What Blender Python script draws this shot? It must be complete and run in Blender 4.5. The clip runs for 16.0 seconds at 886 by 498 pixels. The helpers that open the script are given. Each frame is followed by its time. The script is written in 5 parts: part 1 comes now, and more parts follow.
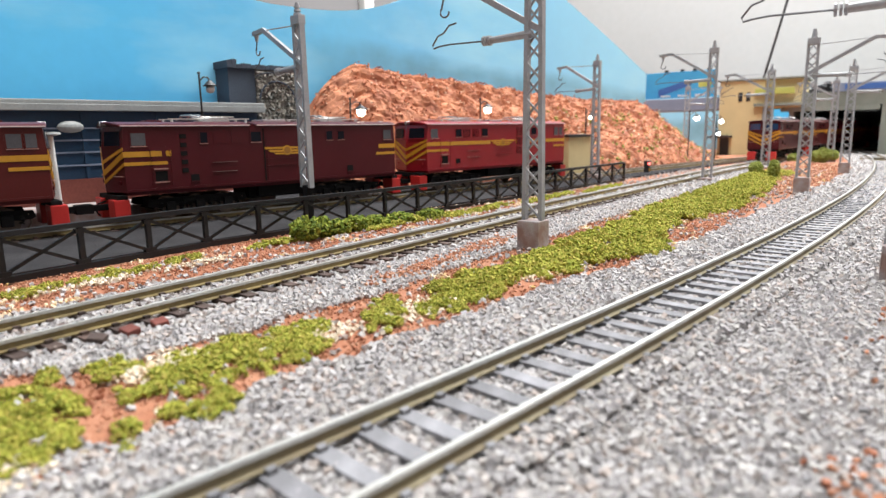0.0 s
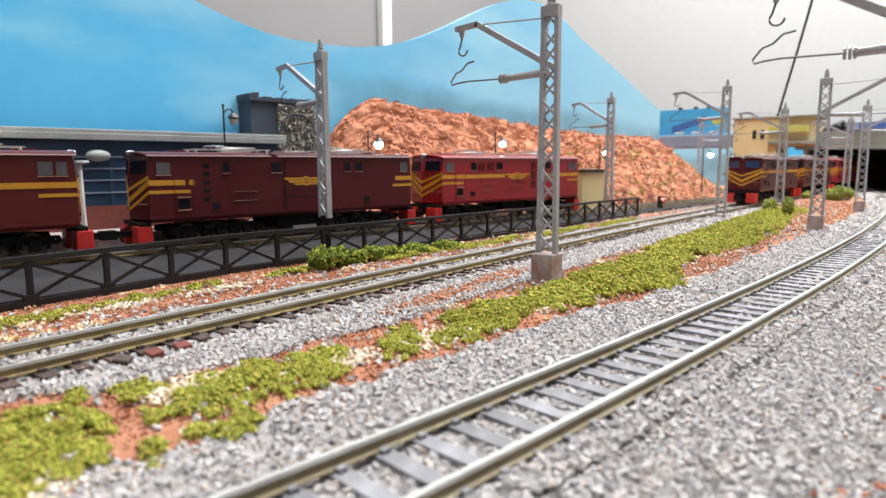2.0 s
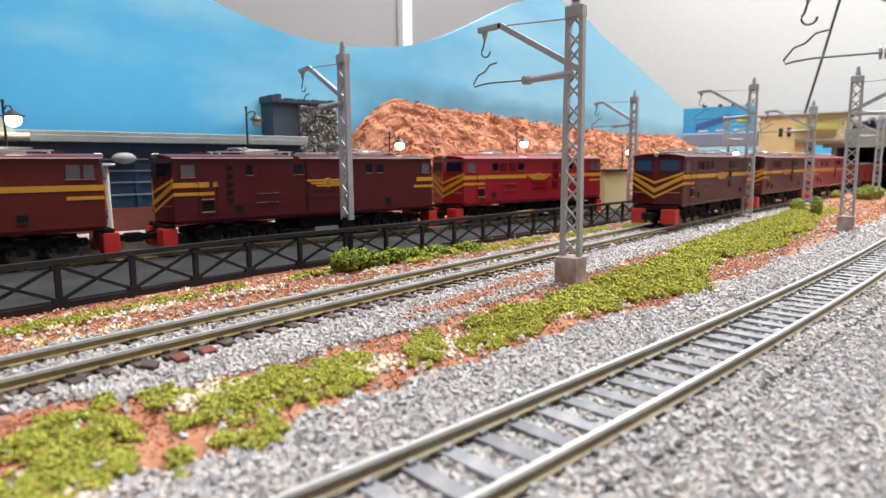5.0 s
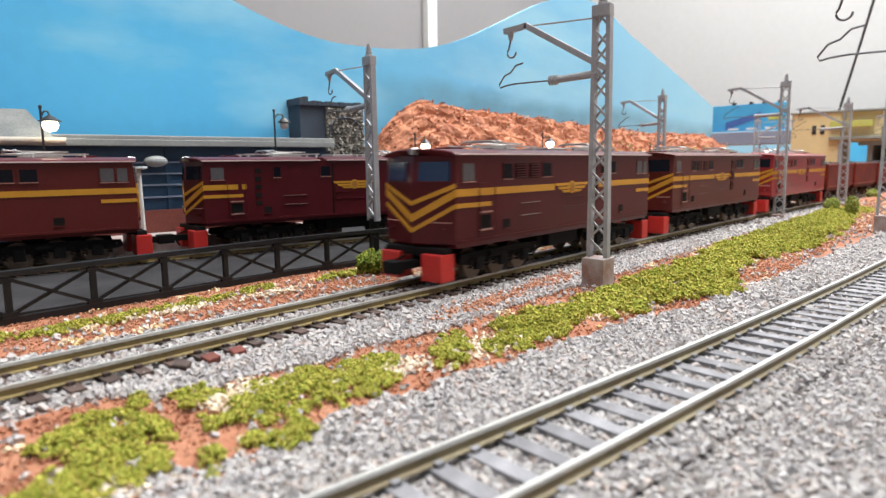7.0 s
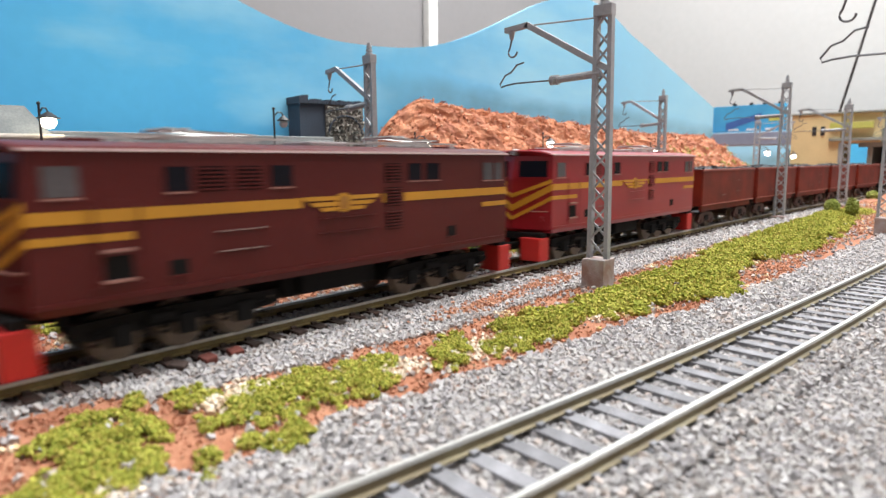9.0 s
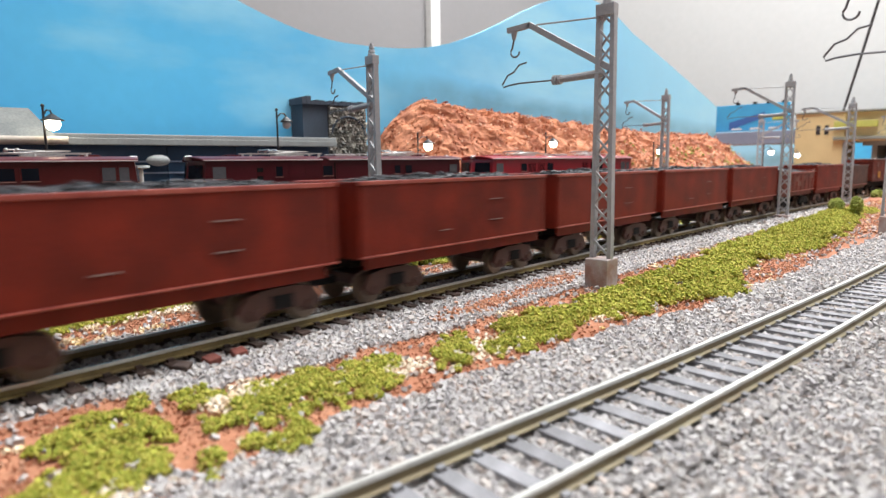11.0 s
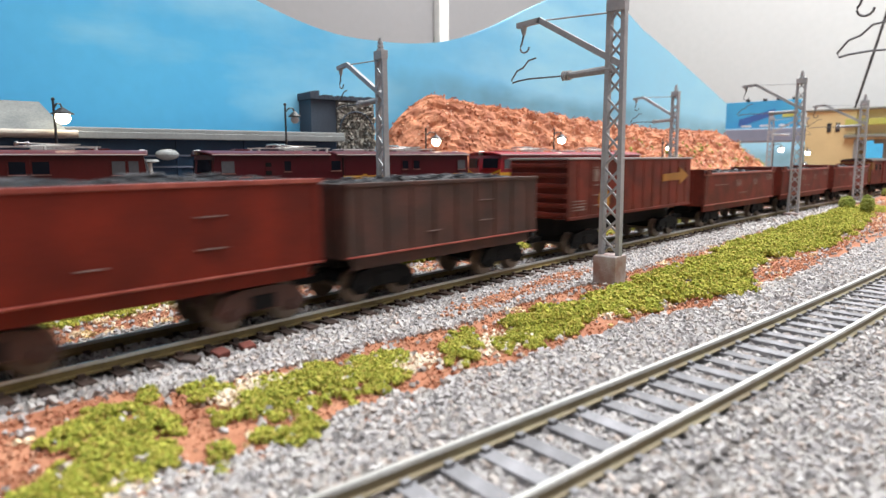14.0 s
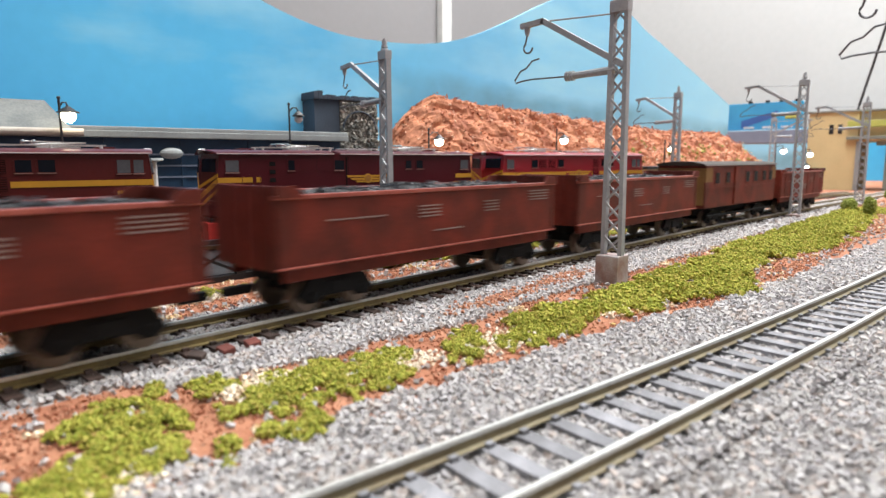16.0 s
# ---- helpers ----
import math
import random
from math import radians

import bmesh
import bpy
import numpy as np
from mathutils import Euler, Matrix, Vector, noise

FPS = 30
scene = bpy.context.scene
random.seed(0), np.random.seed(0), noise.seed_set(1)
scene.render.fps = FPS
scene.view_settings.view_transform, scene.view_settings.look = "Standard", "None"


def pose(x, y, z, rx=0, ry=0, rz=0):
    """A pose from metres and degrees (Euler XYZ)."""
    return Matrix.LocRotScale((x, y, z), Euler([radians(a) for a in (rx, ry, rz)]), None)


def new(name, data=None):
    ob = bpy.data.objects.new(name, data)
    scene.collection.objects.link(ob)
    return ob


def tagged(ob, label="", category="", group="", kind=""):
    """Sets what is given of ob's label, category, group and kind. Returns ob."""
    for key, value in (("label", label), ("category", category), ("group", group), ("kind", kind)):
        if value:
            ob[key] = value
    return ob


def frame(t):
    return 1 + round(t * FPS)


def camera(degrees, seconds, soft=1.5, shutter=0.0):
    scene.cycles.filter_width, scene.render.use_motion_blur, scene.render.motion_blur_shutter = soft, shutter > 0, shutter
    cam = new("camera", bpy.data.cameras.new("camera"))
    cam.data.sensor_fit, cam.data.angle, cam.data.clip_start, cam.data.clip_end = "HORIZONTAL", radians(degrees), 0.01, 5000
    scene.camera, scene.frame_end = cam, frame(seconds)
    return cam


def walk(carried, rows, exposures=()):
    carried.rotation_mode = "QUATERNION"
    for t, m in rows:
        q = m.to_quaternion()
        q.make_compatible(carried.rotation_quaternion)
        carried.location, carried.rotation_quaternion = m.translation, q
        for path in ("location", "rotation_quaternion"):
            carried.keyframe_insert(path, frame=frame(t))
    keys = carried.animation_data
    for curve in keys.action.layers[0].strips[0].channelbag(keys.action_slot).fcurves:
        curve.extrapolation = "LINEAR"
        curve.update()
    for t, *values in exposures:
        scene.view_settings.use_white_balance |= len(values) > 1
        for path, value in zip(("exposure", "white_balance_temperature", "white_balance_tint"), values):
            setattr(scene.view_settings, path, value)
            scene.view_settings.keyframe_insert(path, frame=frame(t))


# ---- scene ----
S = 0.001  # all plans below are in millimetres
cam = camera(71.0, 16.0, soft=1.4, shutter=0.5)
PATH = [
    (0, 0.00298, 0.00072, 0.04038, -10.598, -1.058, -54.402),
    (0.5, 0.00285, 0.00080, 0.04057, -10.601, -0.902, -54.370),
    (1, 0.00301, 0.00086, 0.04047, -10.563, -0.696, -54.380),
    (1.5, -0.00160, -0.00136, 0.04034, -8.608, -0.796, -54.130),
    (2, -0.00079, -0.00077, 0.04076, -7.652, -0.249, -53.271),
    (2.5, -0.00058, 0.00013, 0.04265, -7.712, 0.107, -52.710),
    (3, 0.00141, 0.00087, 0.04254, -7.636, -0.159, -52.642),
    (3.5, 0.00034, 0.00049, 0.04261, -7.781, -0.018, -52.604),
    (4, 0.00024, 0.00068, 0.04229, -7.805, -0.169, -52.391),
    (6.5, -0.00105, 0.00114, 0.04256, -7.681, -0.611, -49.648),
    (7, -0.00060, 0.00121, 0.04263, -7.706, -0.816, -49.105),
    (7.5, 0.00094, 0.00243, 0.04249, -7.833, -1.069, -48.663),
    (8, 0.00056, 0.00179, 0.04263, -7.785, -1.225, -48.991),
    (8.5, 0.00029, 0.00180, 0.04284, -7.764, -0.993, -49.112),
    (9, 0.00019, 0.00200, 0.04291, -7.811, -0.462, -49.173),
    (11.5, 0.00023, 0.00192, 0.04275, -7.761, -0.870, -48.668),
    (12, 0.00043, 0.00233, 0.04239, -7.822, -0.915, -48.320),
    (12.5, 0.00016, 0.00259, 0.04266, -8.114, -0.665, -48.086),
    (13, 0.00025, 0.00277, 0.04270, -8.109, -0.439, -48.196),
    (13.5, 0.00031, 0.00228, 0.04248, -7.955, -0.630, -48.188),
    (14, 0.00008, 0.00243, 0.04277, -8.142, -0.382, -48.253),
    (14.5, -0.00005, 0.00262, 0.04265, -8.109, -0.432, -48.265),
    (15, -0.00175, 0.00184, 0.04263, -8.176, -0.365, -48.045),
    (15.5, -0.00126, 0.00216, 0.04259, -8.098, -0.439, -48.046),
    (16, -0.00126, 0.00200, 0.04248, -8.103, -0.154, -48.104),
]
walk(cam, [(t, pose(x, y, z, 90 + pitch, 0, yaw) @ pose(0, 0, 0, 0, 0, roll)) for t, x, y, z, pitch, roll, yaw in PATH])
cam.data.dof.use_dof = True
cam.data.dof.focus_distance = 0.25
cam.data.dof.aperture_fstop = 23.0

# ---- light: a room with two unseen ceiling panels and an added fill ----
world = bpy.data.worlds.new("room_air")
world.use_nodes = True
world.node_tree.nodes["Background"].inputs[0].default_value = (0.75, 0.85, 1.0, 1)
world.node_tree.nodes["Background"].inputs[1].default_value = 0.25
scene.world = world
scene.view_settings.exposure = 0.08


def overhead_light(x, y, z, w, d, power):
    data = bpy.data.lights.new("unseen_overhead_light", "AREA")
    data.shape, data.size, data.size_y, data.energy = "RECTANGLE", w, d, power
    data.color = (0.99, 1.0, 1.0)
    ob = new("unseen_overhead_light", data)
    ob.matrix_world = pose(x, y, z)
    return ob


overhead_light(0.44, 0.08, 1.55, 1.8, 0.5, 45)
overhead_light(1.00, -0.65, 1.55, 1.6, 0.4, 18)
# added fill, to brighten the right-hand wall and the far end
overhead_light(1.48, 0.15, 1.55, 0.4, 1.2, 42)


# ---- materials ----
def material(name, colour, rough=0.6, metal=0.0, vary=0.25, scale=60.0, grain=900.0, bump=0.15, second=None, island=0.0, objvar=0.0, coat=0.0, spec=0.5):
    """A surface with stains at one scale, grain at another, and a fine relief. Scales are per metre."""
    mat = bpy.data.materials.new(name)
    mat.use_nodes = True
    nt = mat.node_tree
    n, l = nt.nodes, nt.links
    b = n["Principled BSDF"]
    b.inputs["Roughness"].default_value = rough
    b.inputs["Metallic"].default_value = metal
    b.inputs["Coat Weight"].default_value = coat
    b.inputs["Specular IOR Level"].default_value = spec
    co = n.new("ShaderNodeTexCoord")
    big, small = n.new("ShaderNodeTexNoise"), n.new("ShaderNodeTexNoise")
    big.inputs["Scale"].default_value, small.inputs["Scale"].default_value = scale, grain
    big.inputs["Detail"].default_value, small.inputs["Detail"].default_value = 5, 3
    for x in (big, small):
        l.new(co.outputs["Object"], x.inputs["Vector"])
    ramp = n.new("ShaderNodeValToRGB")
    ramp.color_ramp.elements[0].position, ramp.color_ramp.elements[1].position = 0.35, 0.68
    c2 = second or tuple(c * (1 - vary) for c in colour)
    ramp.color_ramp.elements[0].color, ramp.color_ramp.elements[1].color = (*c2, 1), (*colour, 1)
    l.new(big.outputs["Fac"], ramp.inputs["Fac"])
    mul = n.new("ShaderNodeMix")
    mul.data_type, mul.blend_type = "RGBA", "MULTIPLY"
    mul.inputs["Factor"].default_value = 1.0
    g = n.new("ShaderNodeMapRange")
    g.inputs["To Min"].default_value, g.inputs["To Max"].default_value = 1 - vary, 1 + vary
    l.new(small.outputs["Fac"], g.inputs["Value"])
    l.new(ramp.outputs["Color"], mul.inputs["A"])
    l.new(g.outputs["Result"], mul.inputs["B"])
    out = mul.outputs["Result"]
    if island or objvar:
        src = n.new("ShaderNodeNewGeometry").outputs["Random Per Island"] if island else n.new("ShaderNodeObjectInfo").outputs["Random"]
        mr = n.new("ShaderNodeMapRange")
        k = island or objvar
        mr.inputs["To Min"].default_value, mr.inputs["To Max"].default_value = 1 - k, 1 + k * 0.6
        l.new(src, mr.inputs["Value"])
        m2 = n.new("ShaderNodeMix")
        m2.data_type, m2.blend_type = "RGBA", "MULTIPLY"
        m2.inputs["Factor"].default_value = 1.0
        l.new(out, m2.inputs["A"])
        l.new(mr.outputs["Result"], m2.inputs["B"])
        out = m2.outputs["Result"]
    l.new(out, b.inputs["Base Color"])
    if bump:
        bp = n.new("ShaderNodeBump")
        bp.inputs["Strength"].default_value, bp.inputs["Distance"].default_value = bump, 0.0006
        l.new(small.outputs["Fac"], bp.inputs["Height"])
        l.new(bp.outputs["Normal"], b.inputs["Normal"])
    return mat


def palette(name, colours, rough=0.85, bump=0.2, grain=1500.0):
    """Loose pieces that take one of several colours each, by the island they are."""
    mat = material(name, (1, 1, 1), rough=rough, vary=0.18, bump=bump, grain=grain, spec=0.25)
    n, l = mat.node_tree.nodes, mat.node_tree.links
    geo, ramp = n.new("ShaderNodeNewGeometry"), n.new("ShaderNodeValToRGB")
    ramp.color_ramp.interpolation = "CONSTANT"
    while len(ramp.color_ramp.elements) < len(colours):
        ramp.color_ramp.elements.new(0.5)
    for i, c in enumerate(colours):
        ramp.color_ramp.elements[i].position = i / len(colours)
        ramp.color_ramp.elements[i].color = (*c, 1)
    l.new(geo.outputs["Random Per Island"], ramp.inputs["Fac"])
    mix = [x for x in n if x.bl_idname == "ShaderNodeMix"][0]
    l.new(ramp.outputs["Color"], mix.inputs["A"])
    return mat


def glow(name, colour, strength):
    mat = bpy.data.materials.new(name)
    mat.use_nodes = True
    b = mat.node_tree.nodes["Principled BSDF"]
    b.inputs["Emission Color"].default_value, b.inputs["Emission Strength"].default_value = (*colour, 1), strength
    return mat


STONE = palette("ballast_stone", [(0.42, 0.405, 0.395), (0.38, 0.365, 0.365), (0.45, 0.43, 0.415), (0.32, 0.305, 0.31), (0.41, 0.375, 0.355), (0.41, 0.395, 0.395), (0.26, 0.25, 0.255), (0.40, 0.345, 0.315), (0.43, 0.415, 0.415), (0.36, 0.345, 0.345)])
CRUMB = palette("sandy_crumbs", [(0.70, 0.56, 0.38), (0.58, 0.40, 0.22), (0.75, 0.65, 0.50), (0.62, 0.50, 0.34), (0.42, 0.17, 0.09), (0.50, 0.36, 0.14)])
SAND = palette("cream_sand", [(0.60, 0.49, 0.36), (0.62, 0.54, 0.43), (0.52, 0.39, 0.26), (0.68, 0.61, 0.50)])
RUSTCRUMB = palette("red_crumbs", [(0.39, 0.17, 0.095), (0.43, 0.20, 0.12), (0.33, 0.13, 0.075), (0.47, 0.26, 0.17), (0.38, 0.18, 0.11)])
GRASS = palette("turf_crumbs", [(0.29, 0.305, 0.046), (0.35, 0.345, 0.058), (0.23, 0.255, 0.037), (0.42, 0.39, 0.085), (0.36, 0.30, 0.070), (0.18, 0.205, 0.029), (0.31, 0.325, 0.056), (0.29, 0.26, 0.046)], rough=1.0)
DARKLEAF = palette("shrub_leaf", [(0.12, 0.17, 0.02), (0.17, 0.21, 0.025), (0.07, 0.10, 0.012), (0.24, 0.27, 0.04)], rough=0.9)
BUSHLEAF = palette("bank_bush_leaf", [(0.22, 0.26, 0.06), (0.27, 0.31, 0.08), (0.17, 0.21, 0.045), (0.31, 0.33, 0.10)], rough=1.0)
SOIL = material("red_soil", (0.38, 0.175, 0.10), 0.95, vary=0.3, scale=45, grain=700, bump=0.6, second=(0.25, 0.09, 0.045))
BED = material("ballast_bed", (0.41, 0.395, 0.385), 0.95, vary=0.4, scale=300, grain=900, bump=0.9, second=(0.31, 0.295, 0.295), spec=0.2)
RAILHEAD = material("bright_rail_head", (0.66, 0.66, 0.63), 0.34, 0.55, vary=0.1, bump=0.05)
RAILSIDE = material("tarnished_rail_side", (0.23, 0.195, 0.11), 0.5, 0.1, vary=0.25, scale=80, second=(0.17, 0.13, 0.07))
SLEEPER = material("grey_sleeper", (0.25, 0.25, 0.27), 0.75, vary=0.3, scale=200, grain=2500, objvar=0.25)
OLDHEAD = material("worn_bright_rail_head", (0.66, 0.65, 0.60), 0.34, 0.55, vary=0.2, bump=0.05)
OLDSIDE = material("rusty_rail_side", (0.27, 0.20, 0.075), 0.55, 0.1, vary=0.3, scale=80, second=(0.15, 0.11, 0.045))
SLEEPERB = material("brown_sleeper", (0.10, 0.062, 0.05), 0.8, vary=0.35, scale=200, grain=2500, objvar=0.45)
MAROON = material("maroon_paint", (0.072, 0.0075, 0.0120), 0.34, vary=0.15, scale=30, grain=1200, bump=0.05, coat=0.03, spec=0.24)
BROWN = material("brown_paint", (0.092, 0.0125, 0.0120), 0.36, vary=0.15, scale=30, grain=1200, bump=0.05, coat=0.03, spec=0.26)
RED = material("red_loco_paint", (0.27, 0.009, 0.018), 0.32, vary=0.12, scale=30, grain=1200, bump=0.05, coat=0.15)
YELLOW = material("yellow_stripe", (0.52, 0.25, 0.015), 0.5, vary=0.12, bump=0.03)
OCHRE = material("faded_ochre", (0.34, 0.15, 0.018), 0.6, vary=0.25)
# pale base colour paints in the highlight along the loco roof edge
GUTTERSHINE = material("gutter_highlight", (0.66, 0.54, 0.54), 0.2, vary=0.1, bump=0.02)
BUFFER = material("buffer_red", (0.50, 0.022, 0.018), 0.45, vary=0.12, bump=0.04)
BLACK = material("black_plastic", (0.011, 0.0105, 0.011), 0.75, vary=0.3, bump=0.1, spec=0.12)
DARK = material("dark_window", (0.008, 0.010, 0.016), 0.15, vary=0.1, bump=0, spec=0.14)
# dark pane with the blue it reflects mixed into its colour
REFLECTGLASS = material("window_blue_reflection", (0.012, 0.035, 0.09), 0.12, vary=0.1, bump=0)
PALEGLASS = material("pale_window", (0.10, 0.10, 0.11), 0.2, vary=0.2, bump=0, spec=0.3)
STEEL = material("silver_fitting", (0.55, 0.55, 0.54), 0.35, 0.6, vary=0.15, bump=0.05)
WHEEL = material("wheel_metal", (0.22, 0.165, 0.125), 0.5, 0.25, vary=0.35)
ROOFGREY = material("roof_grey", (0.34, 0.30, 0.30), 0.45, vary=0.2, bump=0.06)
MASTGREY = material("mast_grey", (0.34, 0.35, 0.37), 0.45, vary=0.18, scale=120, bump=0.05)
CONCRETE = material("base_concrete", (0.40, 0.385, 0.39), 0.85, vary=0.22, scale=150, grain=1500, bump=0.3, second=(0.27, 0.17, 0.145))
FENCE = material("fence_black", (0.012, 0.012, 0.0135), 0.42, vary=0.3, bump=0.12, spec=0.35)
TARMAC = material("yard_tarmac", (0.044, 0.043, 0.045), 1.0, vary=0.4, scale=40, grain=1500, bump=0.4, second=(0.026, 0.025, 0.027), spec=0.06)
WAGON = material("wagon_red_oxide", (0.185, 0.021, 0.011), 0.5, vary=0.22, scale=60, grain=900, bump=0.08, second=(0.100, 0.013, 0.008), spec=0.2)
# lighter red stands for the light that wagon rims and sills catch
RIMSHINE = material("wagon_rim_highlight", (0.36, 0.10, 0.075), 0.35, vary=0.3, scale=120, grain=900, bump=0.08, second=(0.22, 0.04, 0.03))
WAGONBROWN = material("wagon_weathered_brown", (0.170, 0.027, 0.017), 0.5, vary=0.3, scale=80, grain=900, bump=0.1, second=(0.080, 0.017, 0.012), spec=0.2)
WAGONDARK = material("wagon_dark_brown", (0.085, 0.030, 0.022), 0.65, vary=0.3, scale=80, grain=900, bump=0.1, second=(0.04, 0.02, 0.016))
COAL = palette("coal_lumps", [(0.028, 0.028, 0.032), (0.045, 0.045, 0.052), (0.02, 0.02, 0.022), (0.06, 0.06, 0.068)], rough=0.45)
MARK = material("pale_lettering", (0.27, 0.19, 0.17), 0.7, vary=0.3, bump=0)
ROCK = material("orange_rock", (0.55, 0.235, 0.125), 0.9, vary=0.5, scale=70, grain=420, bump=1.0, second=(0.29, 0.10, 0.055))
CREAMROCK = palette("rock_chips", [(0.62, 0.34, 0.21), (0.50, 0.20, 0.10), (0.36, 0.11, 0.055), (0.72, 0.50, 0.36), (0.24, 0.075, 0.04), (0.45, 0.16, 0.08)], rough=0.9)
STONEWALL = palette("grey_wall_stones", [(0.20, 0.19, 0.17), (0.26, 0.245, 0.215), (0.15, 0.15, 0.14), (0.33, 0.31, 0.27)], rough=0.9)
BRIDGESTONE = material("mortar_grey", (0.12, 0.115, 0.105), 0.95, vary=0.3, scale=60, spec=0.2)
SHACKGREY = material("slate_blue_plaster", (0.05, 0.07, 0.10), 0.85, vary=0.3, scale=30, second=(0.04, 0.05, 0.07))
COACHBLUE = material("deep_blue_boards", (0.018, 0.062, 0.125), 0.5, vary=0.25, scale=40, second=(0.013, 0.042, 0.09))
LIPGREY = material("canopy_grey", (0.30, 0.32, 0.32), 0.6, vary=0.2)
CREAM = material("cream_plaster", (0.66, 0.54, 0.29), 0.8, vary=0.15, scale=25)
BEIGE = material("shingle_roof", (0.19, 0.20, 0.19), 0.85, vary=0.3, scale=90, second=(0.13, 0.14, 0.14), objvar=0.2)
EAVES = material("cream_eaves", (0.46, 0.41, 0.35), 0.6, vary=0.2)
VANROOF = material("dark_van_roof", (0.045, 0.032, 0.026), 0.7, vary=0.3, spec=0.25)
VANEND = material("ochre_van_end", (0.22, 0.11, 0.03), 0.7, vary=0.3)
PALEEDGE = material("pale_edge", (0.40, 0.20, 0.17), 0.4, vary=0.3, bump=0.03)
WHITE = material("white_paint", (0.72, 0.72, 0.70), 0.5, vary=0.08)
BRICK = material("red_brick", (0.16, 0.04, 0.028), 0.8, vary=0.3, objvar=0.35)
BRIDGE = material("olive_concrete", (0.27, 0.28, 0.25), 0.85, vary=0.2, scale=15, second=(0.15, 0.16, 0.13))
BRIDGEBLUE = material("grey_blue_girder", (0.24, 0.29, 0.40), 0.6, vary=0.2, scale=20)
BILLBOARD = material("billboard_blue", (0.06, 0.40, 0.68), 0.5, vary=0.2, scale=20, second=(0.05, 0.30, 0.58))
NAVY = material("navy_lettering_band", (0.05, 0.13, 0.38), 0.5, vary=0.1)
LIME = material("lime_panel", (0.50, 0.52, 0.12), 0.6, vary=0.2)
HOOKGREY = material("hook_wire_grey", (0.12, 0.12, 0.13), 0.4, 0.4, vary=0.2)
IRON = material("lamp_iron", (0.02, 0.02, 0.022), 0.45, vary=0.2)
# grey deepened to hold the shade behind the backdrop; east wall stays paler
SHADEDWALL = material("room_wall_shaded", (0.215, 0.21, 0.215), 0.9, vary=0.05, scale=2, grain=60, bump=0.05)
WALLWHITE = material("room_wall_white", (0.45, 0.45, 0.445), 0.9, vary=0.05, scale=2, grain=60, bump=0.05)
CEILING = material("ceiling_white", (0.78, 0.78, 0.77), 0.9, vary=0.04, scale=2, grain=60, bump=0.05)
FLOORGREY = material("room_floor", (0.25, 0.23, 0.21), 0.7, vary=0.2, scale=3)
BULB = glow("lamp_bulb", (1.0, 0.86, 0.62), 14)
BULBWHITE = glow("white_lamp_bulb", (1.0, 0.97, 0.9), 12)
SIGNALRED = glow("signal_red", (1.0, 0.05, 0.03), 3)


